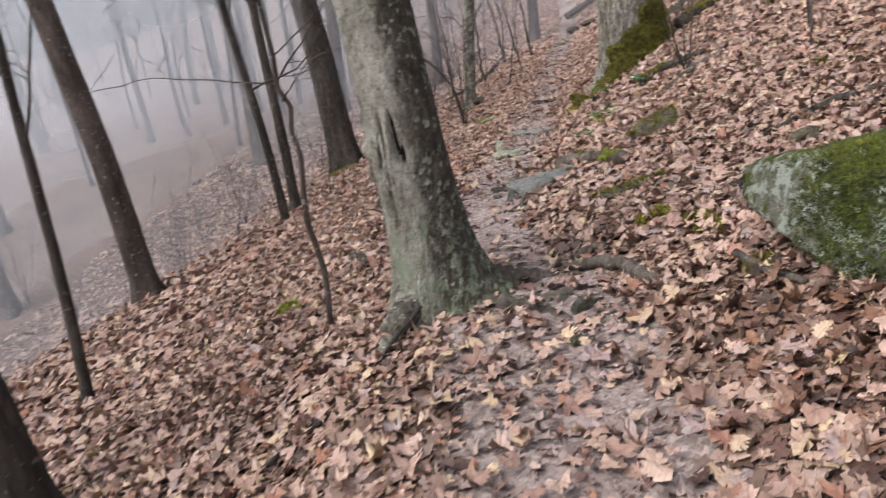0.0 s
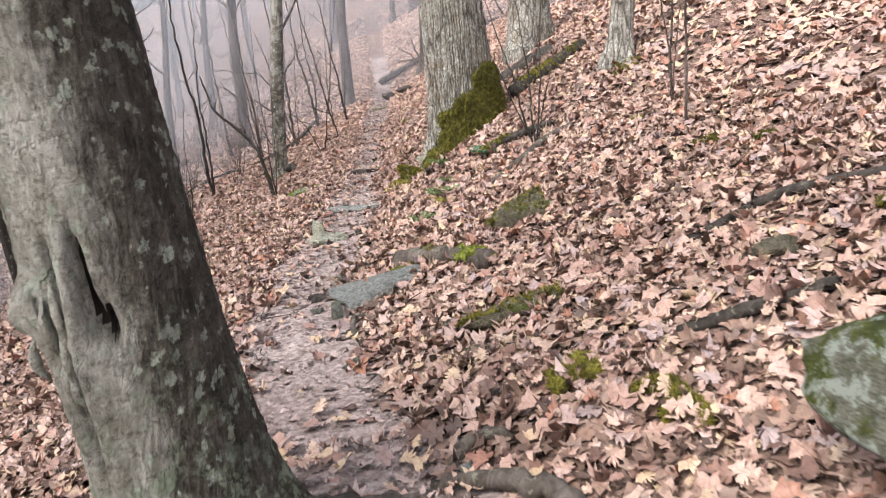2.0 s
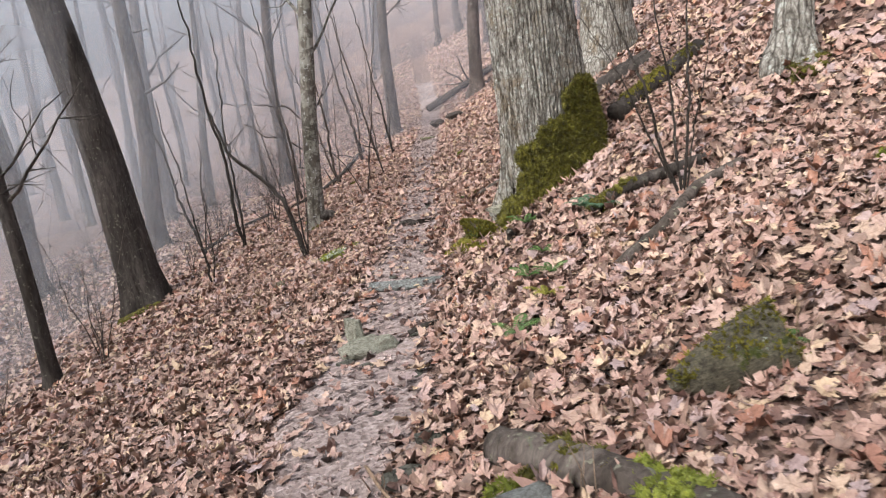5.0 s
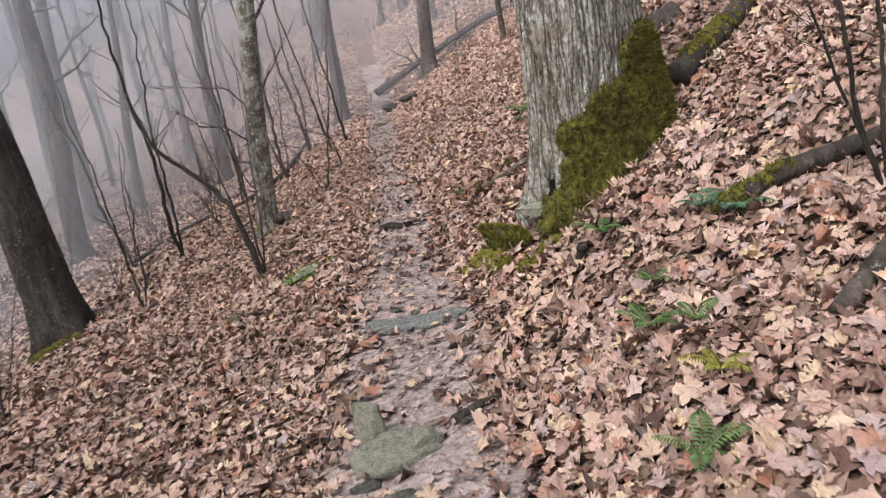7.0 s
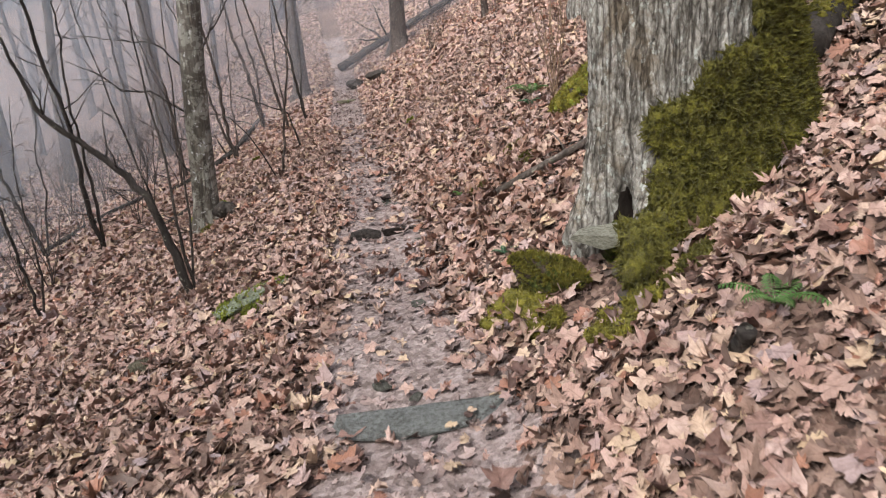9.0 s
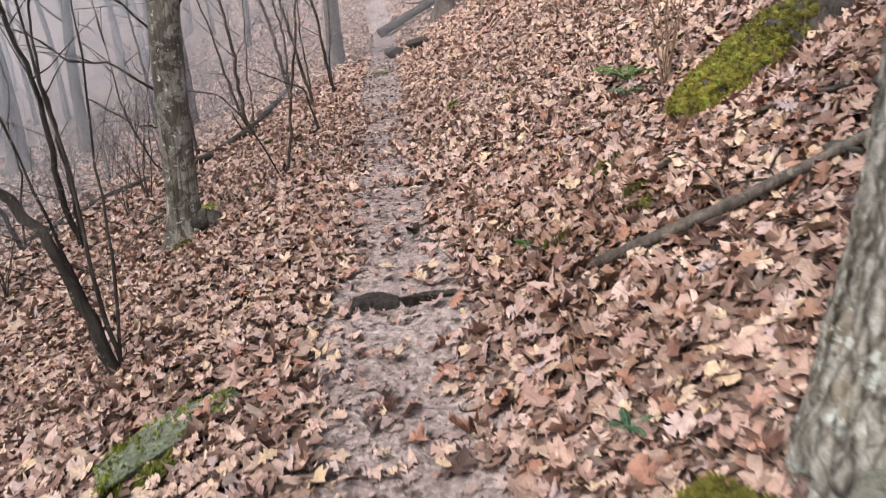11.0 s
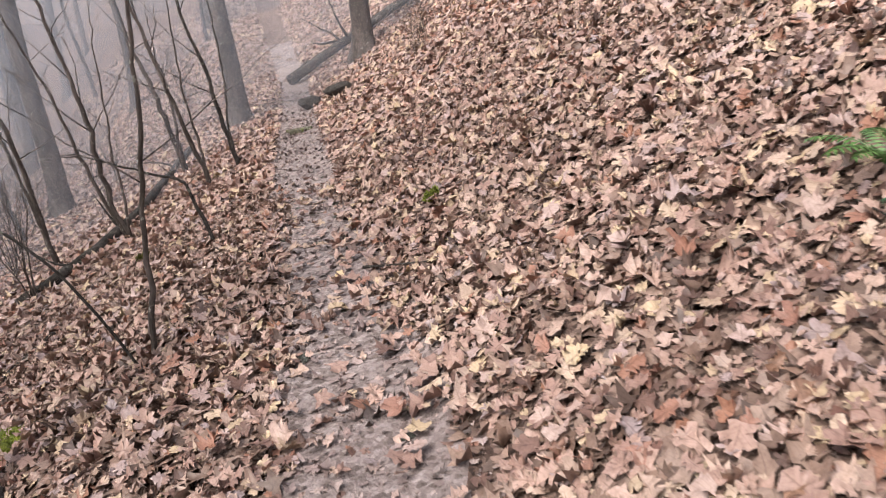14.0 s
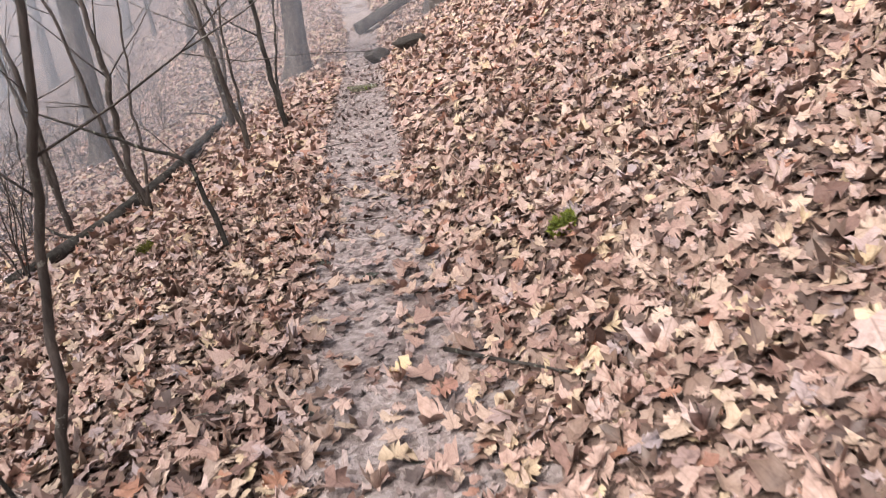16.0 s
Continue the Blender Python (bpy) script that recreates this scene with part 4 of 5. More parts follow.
sapling(-1.3, 21.2, [(lean_line(-.09, .03, 7, .2, 8, 2), .045), (lean_line(.02, .03, 5, .2, 7, 3), .03)], "slim forked sapling on the slope", 103, bark_dark, 10)
sapling(1.51, 18.7, [([(0, 0, 0), (.13, -.03, .7), (.24, -.06, 1.3), (.33, -.08, 1.9), (.40, -.1, 2.4), (.5, -.12, 2.9), (.62, -.15, 3.8)], .018)],
        "thin speckled sapling beside the path", 104, bark_thin, 6)
sapling(2.13, 20.9, [([(0, 0, 0), (-.05, .01, .22), (-.12, .03, .5), (-.14, .03, .62), (-.45, .1, .75), (-.8, .15, .92), (-1.0, .2, 1.0)], .02)],
        "small broken sapling bent over sideways", 105, bark_dark, 3)
sapling(2.95, 25.6, [(lean_line(-.15, .03, 4.5, .15, 7, 5), .036), (lean_line(.02, .03, 3.2, .12, 6, 6), .018)], "dark leaning sapling at the edge of the path", 106, bark_dark, 9)
sapling(2.45, 25.0, [(lean_line(-.2, .05, 4.8, .2, 7, 7), .035), (lean_line(-.02, .03, 3.4, .15, 6, 8), .02)], "leaning grey sapling among brush", 107, bark_thin, 9)
sapling(1.2, 24.8, [(lean_line(-.1, .03, 5, .15, 7, 9), .04), (lean_line(-.25, .05, 3.6, .2, 6, 10), .03), (lean_line(.06, .02, 3.2, .15, 6, 11), .02)], "cluster of leaning stems over a fallen log", 108, bark_thin, 8)
sapling(.05, 26.1, [(lean_line(-.08, .02, 6.5, .15, 8, 12), .042), (lean_line(-.15, .02, 5, .2, 7, 13), .03)], "pair of slim trees lower on the slope", 109, bark_thin, 8)
sapling(-1.1, 31.0, [(lean_line(-.1, .03, 6, .15, 8, 14), .05)], "slim young tree in the mist", 110, bark_thin, 8)
sapling(2.3, 29.8, [(lean_line(-.16, .03, 6, .2, 8, 15), .055), (lean_line(-.06, .03, 5.5, .2, 8, 16), .035)], "leaning young trees below the path", 111, bark_thin, 9)
sapling(-2.4, 22.4, [(lean_line(-.2, .06, 4, .25, 7, 17), .04), (lean_line(.1, .02, 3, .2, 6, 18), .02)], "crooked sapling on the lower slope", 112, bark_dark, 9)
sapling(-1.6, 17.6, [(lean_line(-.1, 0, 3.4, .25, 7, 19), .022), (lean_line(.1, 0, 2.6, .2, 6, 20), .015)], "thin crooked brush stem", 113, bark_dark, 9)
# twiggy shrub by the mossy tree
sapling(3.12, 9.3, [(lean_line(-.32, .08, 1.7, .08, 6, 21), .014), (lean_line(-.12, .04, 1.9, .06, 6, 22), .012), (lean_line(.05, .02, 2.2, .06, 6, 23), .012),
                    (lean_line(-.5, .1, 1.3, .08, 6, 24), .010), (lean_line(.2, .0, 1.2, .06, 6, 25), .008)], "twiggy bare shrub on the bank", 114, bark_dark, 5, "shrub", name="shrub")
sapling(4.05, 8.1, [(lean_line(-.05, .01, 2.4, .08, 6, 26), .014), (lean_line(-.14, .02, 2.0, .08, 6, 27), .010), (lean_line(.06, .01, 1.6, .08, 6, 28), .008)], "upright thin stems on the bank", 115, bark_thin, 3, "shrub", name="shrub")
sapling(3.7, 7.3, [(lean_line(-.06, .01, 2.1, .08, 6, 29), .014)], "single thin stem on the bank", 116, bark_thin, 3)
sapling(4.15, 15.5, [(lean_line(a, b, L, .05, 6, 30 + k), .0065) for k, (a, b, L) in enumerate([(-.22, .03, 1.8), (-.12, .06, 2.2), (-.05, -.03, 2.4), (.02, .05, 2.0), (.1, 0, 2.3), (.2, .04, 1.6), (-.3, -.05, 1.4), (.06, -.06, 1.9)])],
        "clump of straight tan stems on the bank", 117, grass_dry, 2, "shrub", name="shrub")
brush = sapling(-2.6, 26.5, [(lean_line(rng.uniform(-.35, .35), rng.uniform(-.35, .35), rng.uniform(1.2, 2.6), .12, 6, 50 + k), .008) for k in range(6)],
                "bare twiggy brush on the misty slope", 118, bark_thin, 7, "shrub", "misty brush", "shrub", True)
for k in range(42):
    py = rng.uniform(13, 42)
    px = float(trail_x(py)) - rng.uniform(3.2, 10) - max(0, (18 - py)) * .35
    s = rng.uniform(.7, 1.4)
    copy_thing(brush, pose(px, py, gz(px, py) - .04, 0, 0, rng.uniform(0, 360)) @ Matrix.Diagonal((s, s, s, 1)))
for k in range(26):
    px, py = rng.uniform(-15, -6.5), rng.uniform(3, 18)
    s = rng.uniform(.7, 1.3)
    copy_thing(brush, pose(px, py, gz(px, py) - .04, 0, 0, rng.uniform(0, 360)) @ Matrix.Diagonal((s, s, s, 1)))
for k in range(14):
    py, px = rng.uniform(20, 40), rng.uniform(5, 11)
    if px < trail_x(py) + 2:
        continue
    copy_thing(brush, pose(px, py, gz(px, py) - .04, 0, 0, rng.uniform(0, 360)) @ Matrix.Diagonal((.6, .6, .6, 1)))


# ---- stones ----
def rock_mesh(size, seed, facets=17, mat=None, sub=ICO3, rough=.05, boxy=.72):
    """A weathered stone: a ball cut by random planes and roughened."""
    rng = np.random.default_rng(seed)
    v = np.sign(sub[0]) * np.abs(sub[0]) ** boxy
    for _ in range(facets):
        n = rng.normal(0, 1, 3)
        n /= np.linalg.norm(n)
        cut = rng.uniform(.42, .88)
        over = np.maximum(v @ n - cut, 0)
        v -= over[:, None] * n
    for k in range(7):
        ph, fr = rng.uniform(0, 6.3, 3), rng.uniform(1.5, 3.0, 3) * (1.8 ** k)
        s = np.sin(v[:, 0] * fr[0] + ph[0] + 1.3 * np.sin(v[:, 1] * fr[1])) * np.sin(v[:, 1] * fr[1] + ph[1]) + np.sin(v[:, 2] * fr[2] + ph[2] + v[:, 0] * fr[1])
        v *= (1 + rough * .6 / 1.42 ** k * s)[:, None]
    v /= np.abs(v).max(0)
    return mesh_from("rock", v * np.array(size), sub[1], mat)


def block_mesh(size, seed, mat):
    """A split stone: flat faces, a few broken corners, edges a little worn."""
    rng = np.random.default_rng(seed)
    v = ICO3[0] * 1.9
    cuts = [(np.eye(3)[k] * sg + rng.normal(0, .13, 3), rng.uniform(.72, .95)) for k in range(3) for sg in (-1, 1)]
    cuts += [(rng.choice([-1, 1], 3) * rng.uniform(.4, 1, 3), rng.uniform(.75, .98)) for _ in range(6)]
    for _ in range(3):
        for n, at in cuts:
            n = n / np.linalg.norm(n)
            v = v - softplus(v @ n - at, .022)[:, None] * n
    for k in range(6):
        ph, fr = rng.uniform(0, 6.3, 3), rng.uniform(2, 4, 3) * 1.8 ** k
        v = v * (1 + .022 / 1.45 ** k * (np.sin(v[:, 0] * fr[0] + ph[0]) * np.sin(v[:, 1] * fr[1] + ph[1]) + np.sin(v[:, 2] * fr[2] + ph[2] + v[:, 0] * fr[1])))[:, None]
    v /= np.abs(v).max(0)
    return mesh_from("rock", v * np.array(size), ICO3[1], mat)


def rock(x, y, size, rz, mat, label, seed, sink=.35, tilt=(0, 0), name="rock", facets=17, sub=ICO3, group="", up=0, split=False):
    ob = new(name, block_mesh(size, seed, mat) if split else rock_mesh(size, seed, facets, mat, sub))
    ob.matrix_world = pose(x, y, gz(x, y) + size[2] * (1 - 2 * sink) * .8 + up, tilt[0], tilt[1], rz)
    return tagged(ob, label, "rock", group)


def moss_top(ob, mat, n, least, seed):
    """Ragged moss on the upward faces of a stone."""
    rng = np.random.default_rng(seed)
    v = np.array([q.co for q in ob.data.vertices])
    nn = np.array([q.normal for q in ob.data.vertices])
    up = np.array(ob.matrix_world.to_3x3().inverted() @ Vector((0, 0, 1)))
    k = rng.integers(0, len(v), n)
    k = k[nn[k] @ up + .3 * np.sin(v[k, 0] * 23) * np.sin(v[k, 1] * 31 + v[k, 0] * 9) + rng.normal(0, .15, n) > least]
    tagged(part("moss", mesh_from("moss", *blades(v[k] + rng.normal(0, .004, (len(k), 3)), nn[k], rng, .018, .007), mat), ob, "ragged moss"), "ragged moss", kind="stuff")
    return ob


def hewn(centre, reach, planes, sub, soft, seed, rough):
    """A block bounded by planes (normal, a place on it), its edges worn round and its faces pitted; verts about the centre."""
    rng = np.random.default_rng(seed)
    c = np.array(centre)
    v = sub[0] * np.array(reach)
    for _ in range(3):
        for nrm, at in planes:
            n = np.array(nrm, float)
            n /= np.linalg.norm(n)
            v = v - softplus((v + c - np.array(at)) @ n, soft)[:, None] * n
    out = v / (np.linalg.norm(v, axis=1, keepdims=True) + 1e-9)
    for k in range(8):
        ph, fr = rng.uniform(0, 6.3, 3), rng.uniform(2.2, 3.6, 3) * 1.75 ** k
        w = np.sin(v[:, 0] * fr[0] + ph[0] + 1.3 * np.sin(v[:, 1] * fr[1])) * np.sin(v[:, 1] * fr[1] + ph[1] + v[:, 2] * fr[0]) + np.sin(v[:, 2] * fr[2] + ph[2] + v[:, 0] * fr[1])
        v = v + out * (rough / 1.5 ** k * w)[:, None]
    return v


BOULDER = (2.05, 2.45, .5)
boulder = new("boulder", mesh_from("boulder", hewn(BOULDER, (1.5, 1.6, 1.2), [
    ((-1, -.2, .1), (1.455, 3.0, .4)), ((-.7, -.1, .75), (1.51, 2.9, .64)), ((-.16, .26, 1), (1.5, 3.2, .62)), ((.3, .95, -.1), (1.46, 3.36, .42)),
    ((-.45, .85, -.45), (1.44, 3.30, .22)), ((-.5, .1, -.85), (1.47, 2.9, .205)), ((-.25, -.1, -1), (1.55, 2.5, .21)), ((.1, -1, .1), (2, 1.7, .4)), ((1, 0, .3), (2.75, 2.5, .6))],
    ICO5, .04, 5, .026), ICO5[1], boulder_mat))
boulder.matrix_world = pose(*BOULDER)
tagged(boulder, "large boulder under green moss and pale lichen", "boulder")
rng = np.random.default_rng(44)
bv = np.array([q.co for q in boulder.data.vertices])
bn = np.array([q.normal for q in boulder.data.vertices])
tri = np.array([f.vertices[:] for f in boulder.data.polygons])
area = np.array([f.area for f in boulder.data.polygons])
pick = tri[rng.choice(len(tri), 90000, p=area / area.sum())]
w = rng.dirichlet((1, 1, 1), len(pick))[..., None]
bp, bq = (bv[pick] * w).sum(1), (bn[pick] * w).sum(1)
by, bz = bp[:, 1], bp[:, 2]
grow = .6 * np.sin(by * 9 + 2 * np.sin(bz * 8)) * np.sin(bz * 10 + by * 4) + .4 * np.sin(by * 27 + 3 * np.sin(bz * 19)) * np.sin(bz * 23) + np.clip((.52 - by) * 4, -1.2, 1.0) + np.clip((by - .3) * 2, 0, 1) * np.clip(bz * 4, -1, 1) + rng.normal(0, .3, len(pick))
pick = grow > .15
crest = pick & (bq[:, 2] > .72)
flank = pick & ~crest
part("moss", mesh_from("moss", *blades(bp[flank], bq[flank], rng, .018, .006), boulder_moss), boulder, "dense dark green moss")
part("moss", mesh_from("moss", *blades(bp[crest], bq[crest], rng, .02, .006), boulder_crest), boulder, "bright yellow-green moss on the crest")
rock(.90, 6.80, (.43, .20, .10), 14, slab_mat, "flat smooth grey slab at the edge of the path", 6, .15, (-8, -6), split=True)
moss_top(rock(1.36, 5.42, (.36, .13, .075), -18, rock_moss_mat, "wedge of stone with moss along its top", 7, .16, (-14, -16), split=True), moss_gold, 6000, .62, 63)
rock(1.1, 5.62, (.12, .07, .03), 20, rock_moss_mat, "small flat mossy stone among leaves", 8, .4, split=True)
moss_top(rock(2.03, 7.06, (.27, .17, .14), -20, rock_moss_mat, "dark angular stone with moss on top", 9, .2, (-12, -26), facets=24, split=True), moss_gold, 5000, .45, 61)
rock(.50, 5.58, (.09, .06, .04), 25, rock_mat, "small grey stone beside the path", 10, .35, split=True)
rock(.5, 6.55, (.06, .07, .07), 5, rock_mat, "upright stone chip beside the slab", 11, .35, split=True)
rock(.38, 6.7, (.06, .05, .03), 5, rock_mat, "small stone in the mud", 12, .4)
rock(.70, 9.74, (.20, .17, .06), 28, pale_mat, "flat pale stone set in the path", 44, .34, (4, 8), facets=12, split=True)
rock(.66, 9.93, (.085, .075, .15), 12, pale_mat, "pale pointed stone standing in the path", 13, .2, split=True)
rock(.85, 9.78, (.11, .09, .07), 30, pale_mat, "pale blunt stone set in the path", 36, .22, split=True)
rock(1.2, 11.38, (.44, .10, .05), -14, slab_mat, "thin ledge of stone across the path", 15, .3, split=True)
rock(1.74, 14.55, (.16, .06, .06), -6, wet_mat, "dark narrow stone across the path", 16, .2, split=True)
rock(2.03, 14.45, (.17, .055, .045), -8, wet_mat, "flat dark stone across the path", 17, .35, split=True)
rock(-.05, 13.4, (.12, .09, .07), 10, rock_moss_mat, "mossy stone below the path", 18, .35)
moss_top(rock(.68, 13.72, (.40, .15, .05), 32, slab_green_mat, "long pale slab with green moss lying on the slope", 19, .2, (0, -6), split=True), moss_bright, 3600, .78, 62)
rock(2.40, 11.80, (.165, .13, .055), -36, pale_mat, "flat pale stone perched at the foot of a tree", 20, 0, (8, 4), up=.22, facets=24, split=True)
rock(2.47, 11.62, (.10, .06, .05), -30, rock_moss_mat, "mossy stone under a tree foot", 21, .2, split=True)
moss_top(rock(2.20, 11.99, (.23, .17, .18), -40, soil_mound, "mossy mound of dark earth at a tree foot", 29, .28), moss_gold, 26000, .05, 64)
rock(2.55, 11.86, (.14, .10, .16), -30, soil_mound, "dark earth bank under the perched stone", 35, .3)
rock(3.55, 13.2, (.16, .10, .05), 25, rock_mat, "flat grey stone behind the tree", 22, .3, split=True)
rock(2.3, 4.45, (.14, .09, .08), 15, rock_moss_mat, "small mossy stone on the bank", 23, .35)
rock(4.4, 27.9, (.28, .16, .09), 5, rock_moss_mat, "low mossy stone in the path", 24, .35)
rock(4.1, 32.6, (.4, .2, .11), 15, wet_mat, "dark stone at the edge of the path", 25, .35)
rock(5.5, 31.3, (.4, .26, .2), 35, wet_mat, "dark outcrop in the bank above the path", 26, .3)
rock(6.0, 30.4, (.36, .24, .19), 15, wet_mat, "dark outcrop in the bank above the path", 27, .3)
rock(-.24, 7.5, (.14, .07, .025), 15, rock_mat, "flat stone at the lower edge of the path", 28, .4, split=True)
rock(1.15, 9.85, (.10, .03, .025), 20, rock_mat, "thin stone edge in the path", 30, .35)
rock(.52, 3.0, (.07, .06, .04), 0, rock_moss_mat, "small lichened stone by the roots", 31, .35)
rock(1.0, 3.1, (.07, .05, .035), 0, rock_moss_mat, "small mossy stone by the roots", 32, .35)
rock(.26, 3.52, (.10, .07, .05), 20, rock_moss_mat, "mossy stone wedged among the roots", 33, .35)
rock(.73, 4.14, (.05, .04, .03), 10, slab_mat, "small pale stone in a loop of root", 34, .3)
rock(.42, 7.05, (.13, .07, .03), -20, wet_mat, "flat dark stone at the path edge", 38, .3, split=True)
rock(.72, 7.5, (.12, .08, .04), 10, rock_mat, "flat grey stone beyond the slab", 39, .35, split=True)
rock(.9, 7.85, (.11, .07, .035), -15, rock_mat, "flat grey stone beyond the slab", 40, .35, split=True)
rock(.62, 3.42, (.09, .07, .05), 30, rock_mat, "rounded grey stone below the roots", 41, .35, split=True)
rock(1.12, 5.05, (.16, .05, .03), -10, rock_moss_mat, "thin mossy stone edge in the leaves", 42, .3, split=True)
rng = np.random.default_rng(91)
for k in range(34):
    py = rng.uniform(3, 24)
    px = float(trail_x(py)) + rng.uniform(-.34, .36)
    s = rng.uniform(.018, .05)
    rock(px, py, (s * 1.5, s, s * .5), rng.uniform(0, 180), rock_mat, "small stone bedded in the path", 200 + k, .45, group="stones in the path", sub=ICO)


# ---- fallen wood ----
def log(pts, r, mat, label, seed, name="log", moss=(), sides=18, taper=.15, stubs=0):
    """A fallen stem over places of the plan (x, y, height above the soil)."""
    x0, y0, _ = pts[0]
    ob = thing(name, x0, y0, gz(x0, y0), label, name)
    rng = np.random.default_rng(seed)
    p = np.array([(a - x0, b - y0, gz(a, b) + c - gz(x0, y0)) for a, b, c in pts])
    t = np.linspace(0, 1, len(p))
    tt = np.linspace(0, 1, 8 * len(p))
    line = np.stack([np.interp(tt, t, p[:, k]) for k in range(3)], -1)
    for _ in range(4):
        line[1:-1] = (line[:-2] + 2 * line[1:-1] + line[2:]) / 4
    line[1:-1] += rng.normal(0, r * .06, (len(line) - 2, 3))
    rad = r * (1 - taper * tt)
    part("stem", mesh_from("stem", *tube(line, rad, sides, .03, seed, ridge_noise(rng, .10, 4)), mat), ob)
    for k in range(stubs):
        b = rng.integers(2, len(tt) - 2)
        part("twig", mesh_from("twig", *tube(wander(line[b], rng.normal(0, 1, 3) + [0, 0, .6], r * rng.uniform(6, 14), 5, rng, .2), np.linspace(r * .35, r * .08, 6), 5), mat), ob)
    for at, n, m in moss:
        pcs = []
        for k in range(n):
            c = int(np.clip(rng.normal(at, .06), 0, 1) * (len(tt) - 1))
            o = rng.normal(0, 1, 3)
            o[2] = abs(o[2]) + .4
            o /= np.linalg.norm(o)
            q = line[c] + o * rad[c] * .95
            g = rng.normal(0, 1, (26, 3))
            g /= np.linalg.norm(g, axis=1, keepdims=True)
            s = rng.uniform(.012, .03) * (1.25 if r > .17 else 1)
            pcs += [blades(q + g * s, g, rng, .02, .006), (q + ICO[0] * s * .9, ICO[1])]
        part("moss", mesh_from("moss", *join(pcs), m), ob, "bright moss")
    return ob


log([(1.12, 7.36, .05), (1.3, 6.9, .06), (1.55, 6.3, .05)], .085, wood_dead, "short rotting log with bright moss patches", 301, moss=[(.85, 60, moss_bright), (.5, 30, moss_mat)])
log([(3.93, 14.68, -.06), (4.3, 14.66, .0), (4.85, 14.62, .12), (5.6, 14.4, .1)], .24, bark_dark, "rotten log wrapped in thick yellow moss", 302, moss=[(.02, 520, moss_gold), (.10, 520, moss_gold), (.20, 560, moss_gold), (.31, 520, moss_gold), (.42, 460, moss_mat), (.08, 200, moss_bright), (.22, 200, moss_bright)])
log([(2.60, 13.56, .07), (2.87, 13.35, .08), (3.2, 13.26, .09), (3.6, 13.1, .06), (4.1, 12.85, .03)], .027, wood_dead, "long grey dead branch on the bank", 303, "branch", stubs=3)
log([(3.15, 14.3, .03), (3.4, 14.15, .02), (3.6, 13.9, .05), (3.75, 13.45, .08)], .014, bark_dark, "thin dark side branch lying on leaves", 304, "branch")
log([(3.84, 11.97, .12), (4.7, 12.42, .10), (5.4, 12.85, .04)], .115, bark_dark, "mossy fallen log on the bank behind the old tree", 305, moss=[(.25, 160, moss_gold), (.45, 120, moss_gold), (.8, 90, moss_mat)])
log([(5.86, 35.6, .12), (8.0, 36.0, .2), (10.5, 35.0, .2), (13, 34, .1)], .15, bark_dark, "big fallen trunk lying up the bank", 306, stubs=9, taper=.4)
log([(-.2, 24.2, .03), (.7, 24.9, .05), (1.35, 26.9, .06), (2.0, 30.5, .07), (2.6, 33, .05)], .08, bark_dark, "fallen log along the lower side of the path", 307, stubs=5)
log([(-2.6, 23.2, .03), (-1.6, 24.2, .06), (-.9, 25.4, .04)], .05, bark_dark, "dark fallen limb on the slope", 308, stubs=5)
log([(-.6, 20.4, .03), (-.1, 20.0, .05), (.6, 21.2, .04)], .035, bark_dark, "dark fallen branch beside the slope", 309, "branch", stubs=4)
log([(2.38, 8.84, .02), (2.8, 8.95, .05), (3.15, 9.2, .06), (3.5, 9.15, .02)], .045, wood_dead, "short dead limb at the foot of a shrub", 310, "branch")
log([(1.06, 9.88, .02), (1.21, 9.87, .045), (1.36, 9.83, .03)], .03, bark_dark, "dark flat stick at the edge of the path", 311, "stick", taper=.6)
log([(2.92, 18.8, .03), (3.03, 18.58, .045), (3.2, 18.25, .03)], .010, bark_dark, "dark stick at the upper edge of the path", 312, "stick", taper=.6)
log([(2.3, 5.15, .01), (2.75, 5.0, .05), (3.1, 4.6, .06), (3.4, 4.2, .03)], .03, bark_dark, "dark dead branch across the bank", 313, "branch", stubs=2)
log([(1.72, 4.32, .0), (1.9, 4.15, .03), (2.2, 3.95, .03)], .03, bark_dark, "dark stub of dead wood in the leaves", 314, "branch")
log([(1.36, 3.25, .08), (1.4, 3.0, .04), (1.46, 2.75, .0)], .02, wood_dead, "grey root hanging below the boulder", 315, "stick")
log([(1.8, 2.1, .02), (1.75, 2.0, .2), (2.0, 1.95, .45)], .006, grass_dry, "dry pale stalk leaning at the boulder", 316, "stick", sides=6)
log([(.58, 5.85, .01), (.55, 6.05, .04), (.58, 6.3, .05), (.66, 6.36, .02)], .022, wood_dead, "bent grey root end by the path", 317, "stick")
log([(.55, 7.68, .03), (.6, 7.4, .04), (.68, 7.2, .01)], .009, grass_dry, "pale forked twig by the slab", 318, "stick", sides=8, stubs=2)
log([(-.52, 3.1, .0), (-.4, 3.3, .06), (-.25, 3.5, .14)], .012, bark_dark, "dark twig leaning at the root spur", 319, "stick", sides=8, stubs=1)
log([(-1.0, 5.72, .02), (-.9, 5.55, .05), (-.8, 5.36, .02)], .05, bark_dark, "dark chunk of rotten wood in leaves", 320, "log")
log([(-.40, 6.08, .0), (-.52, 6.28, .09), (-.66, 6.48, .2), (-.78, 6.66, .3)], .062, bark_dark, "leaning dark stub of a rotten log", 325, "log", stubs=1)
log([(-1.3, 2.2, .01), (-1.0, 2.6, .03), (-.7, 2.85, .01)], .012, bark_dark, "thin dark branch lying on leaves", 321, "stick", stubs=3)
log([(2.64, 9.88, .05), (2.95, 9.72, .07), (3.4, 9.45, .03)], .055, bark_dark, "mossy dead limb above the ferns", 322, "branch", moss=[(.15, 50, moss_mat), (.4, 40, moss_mat)])
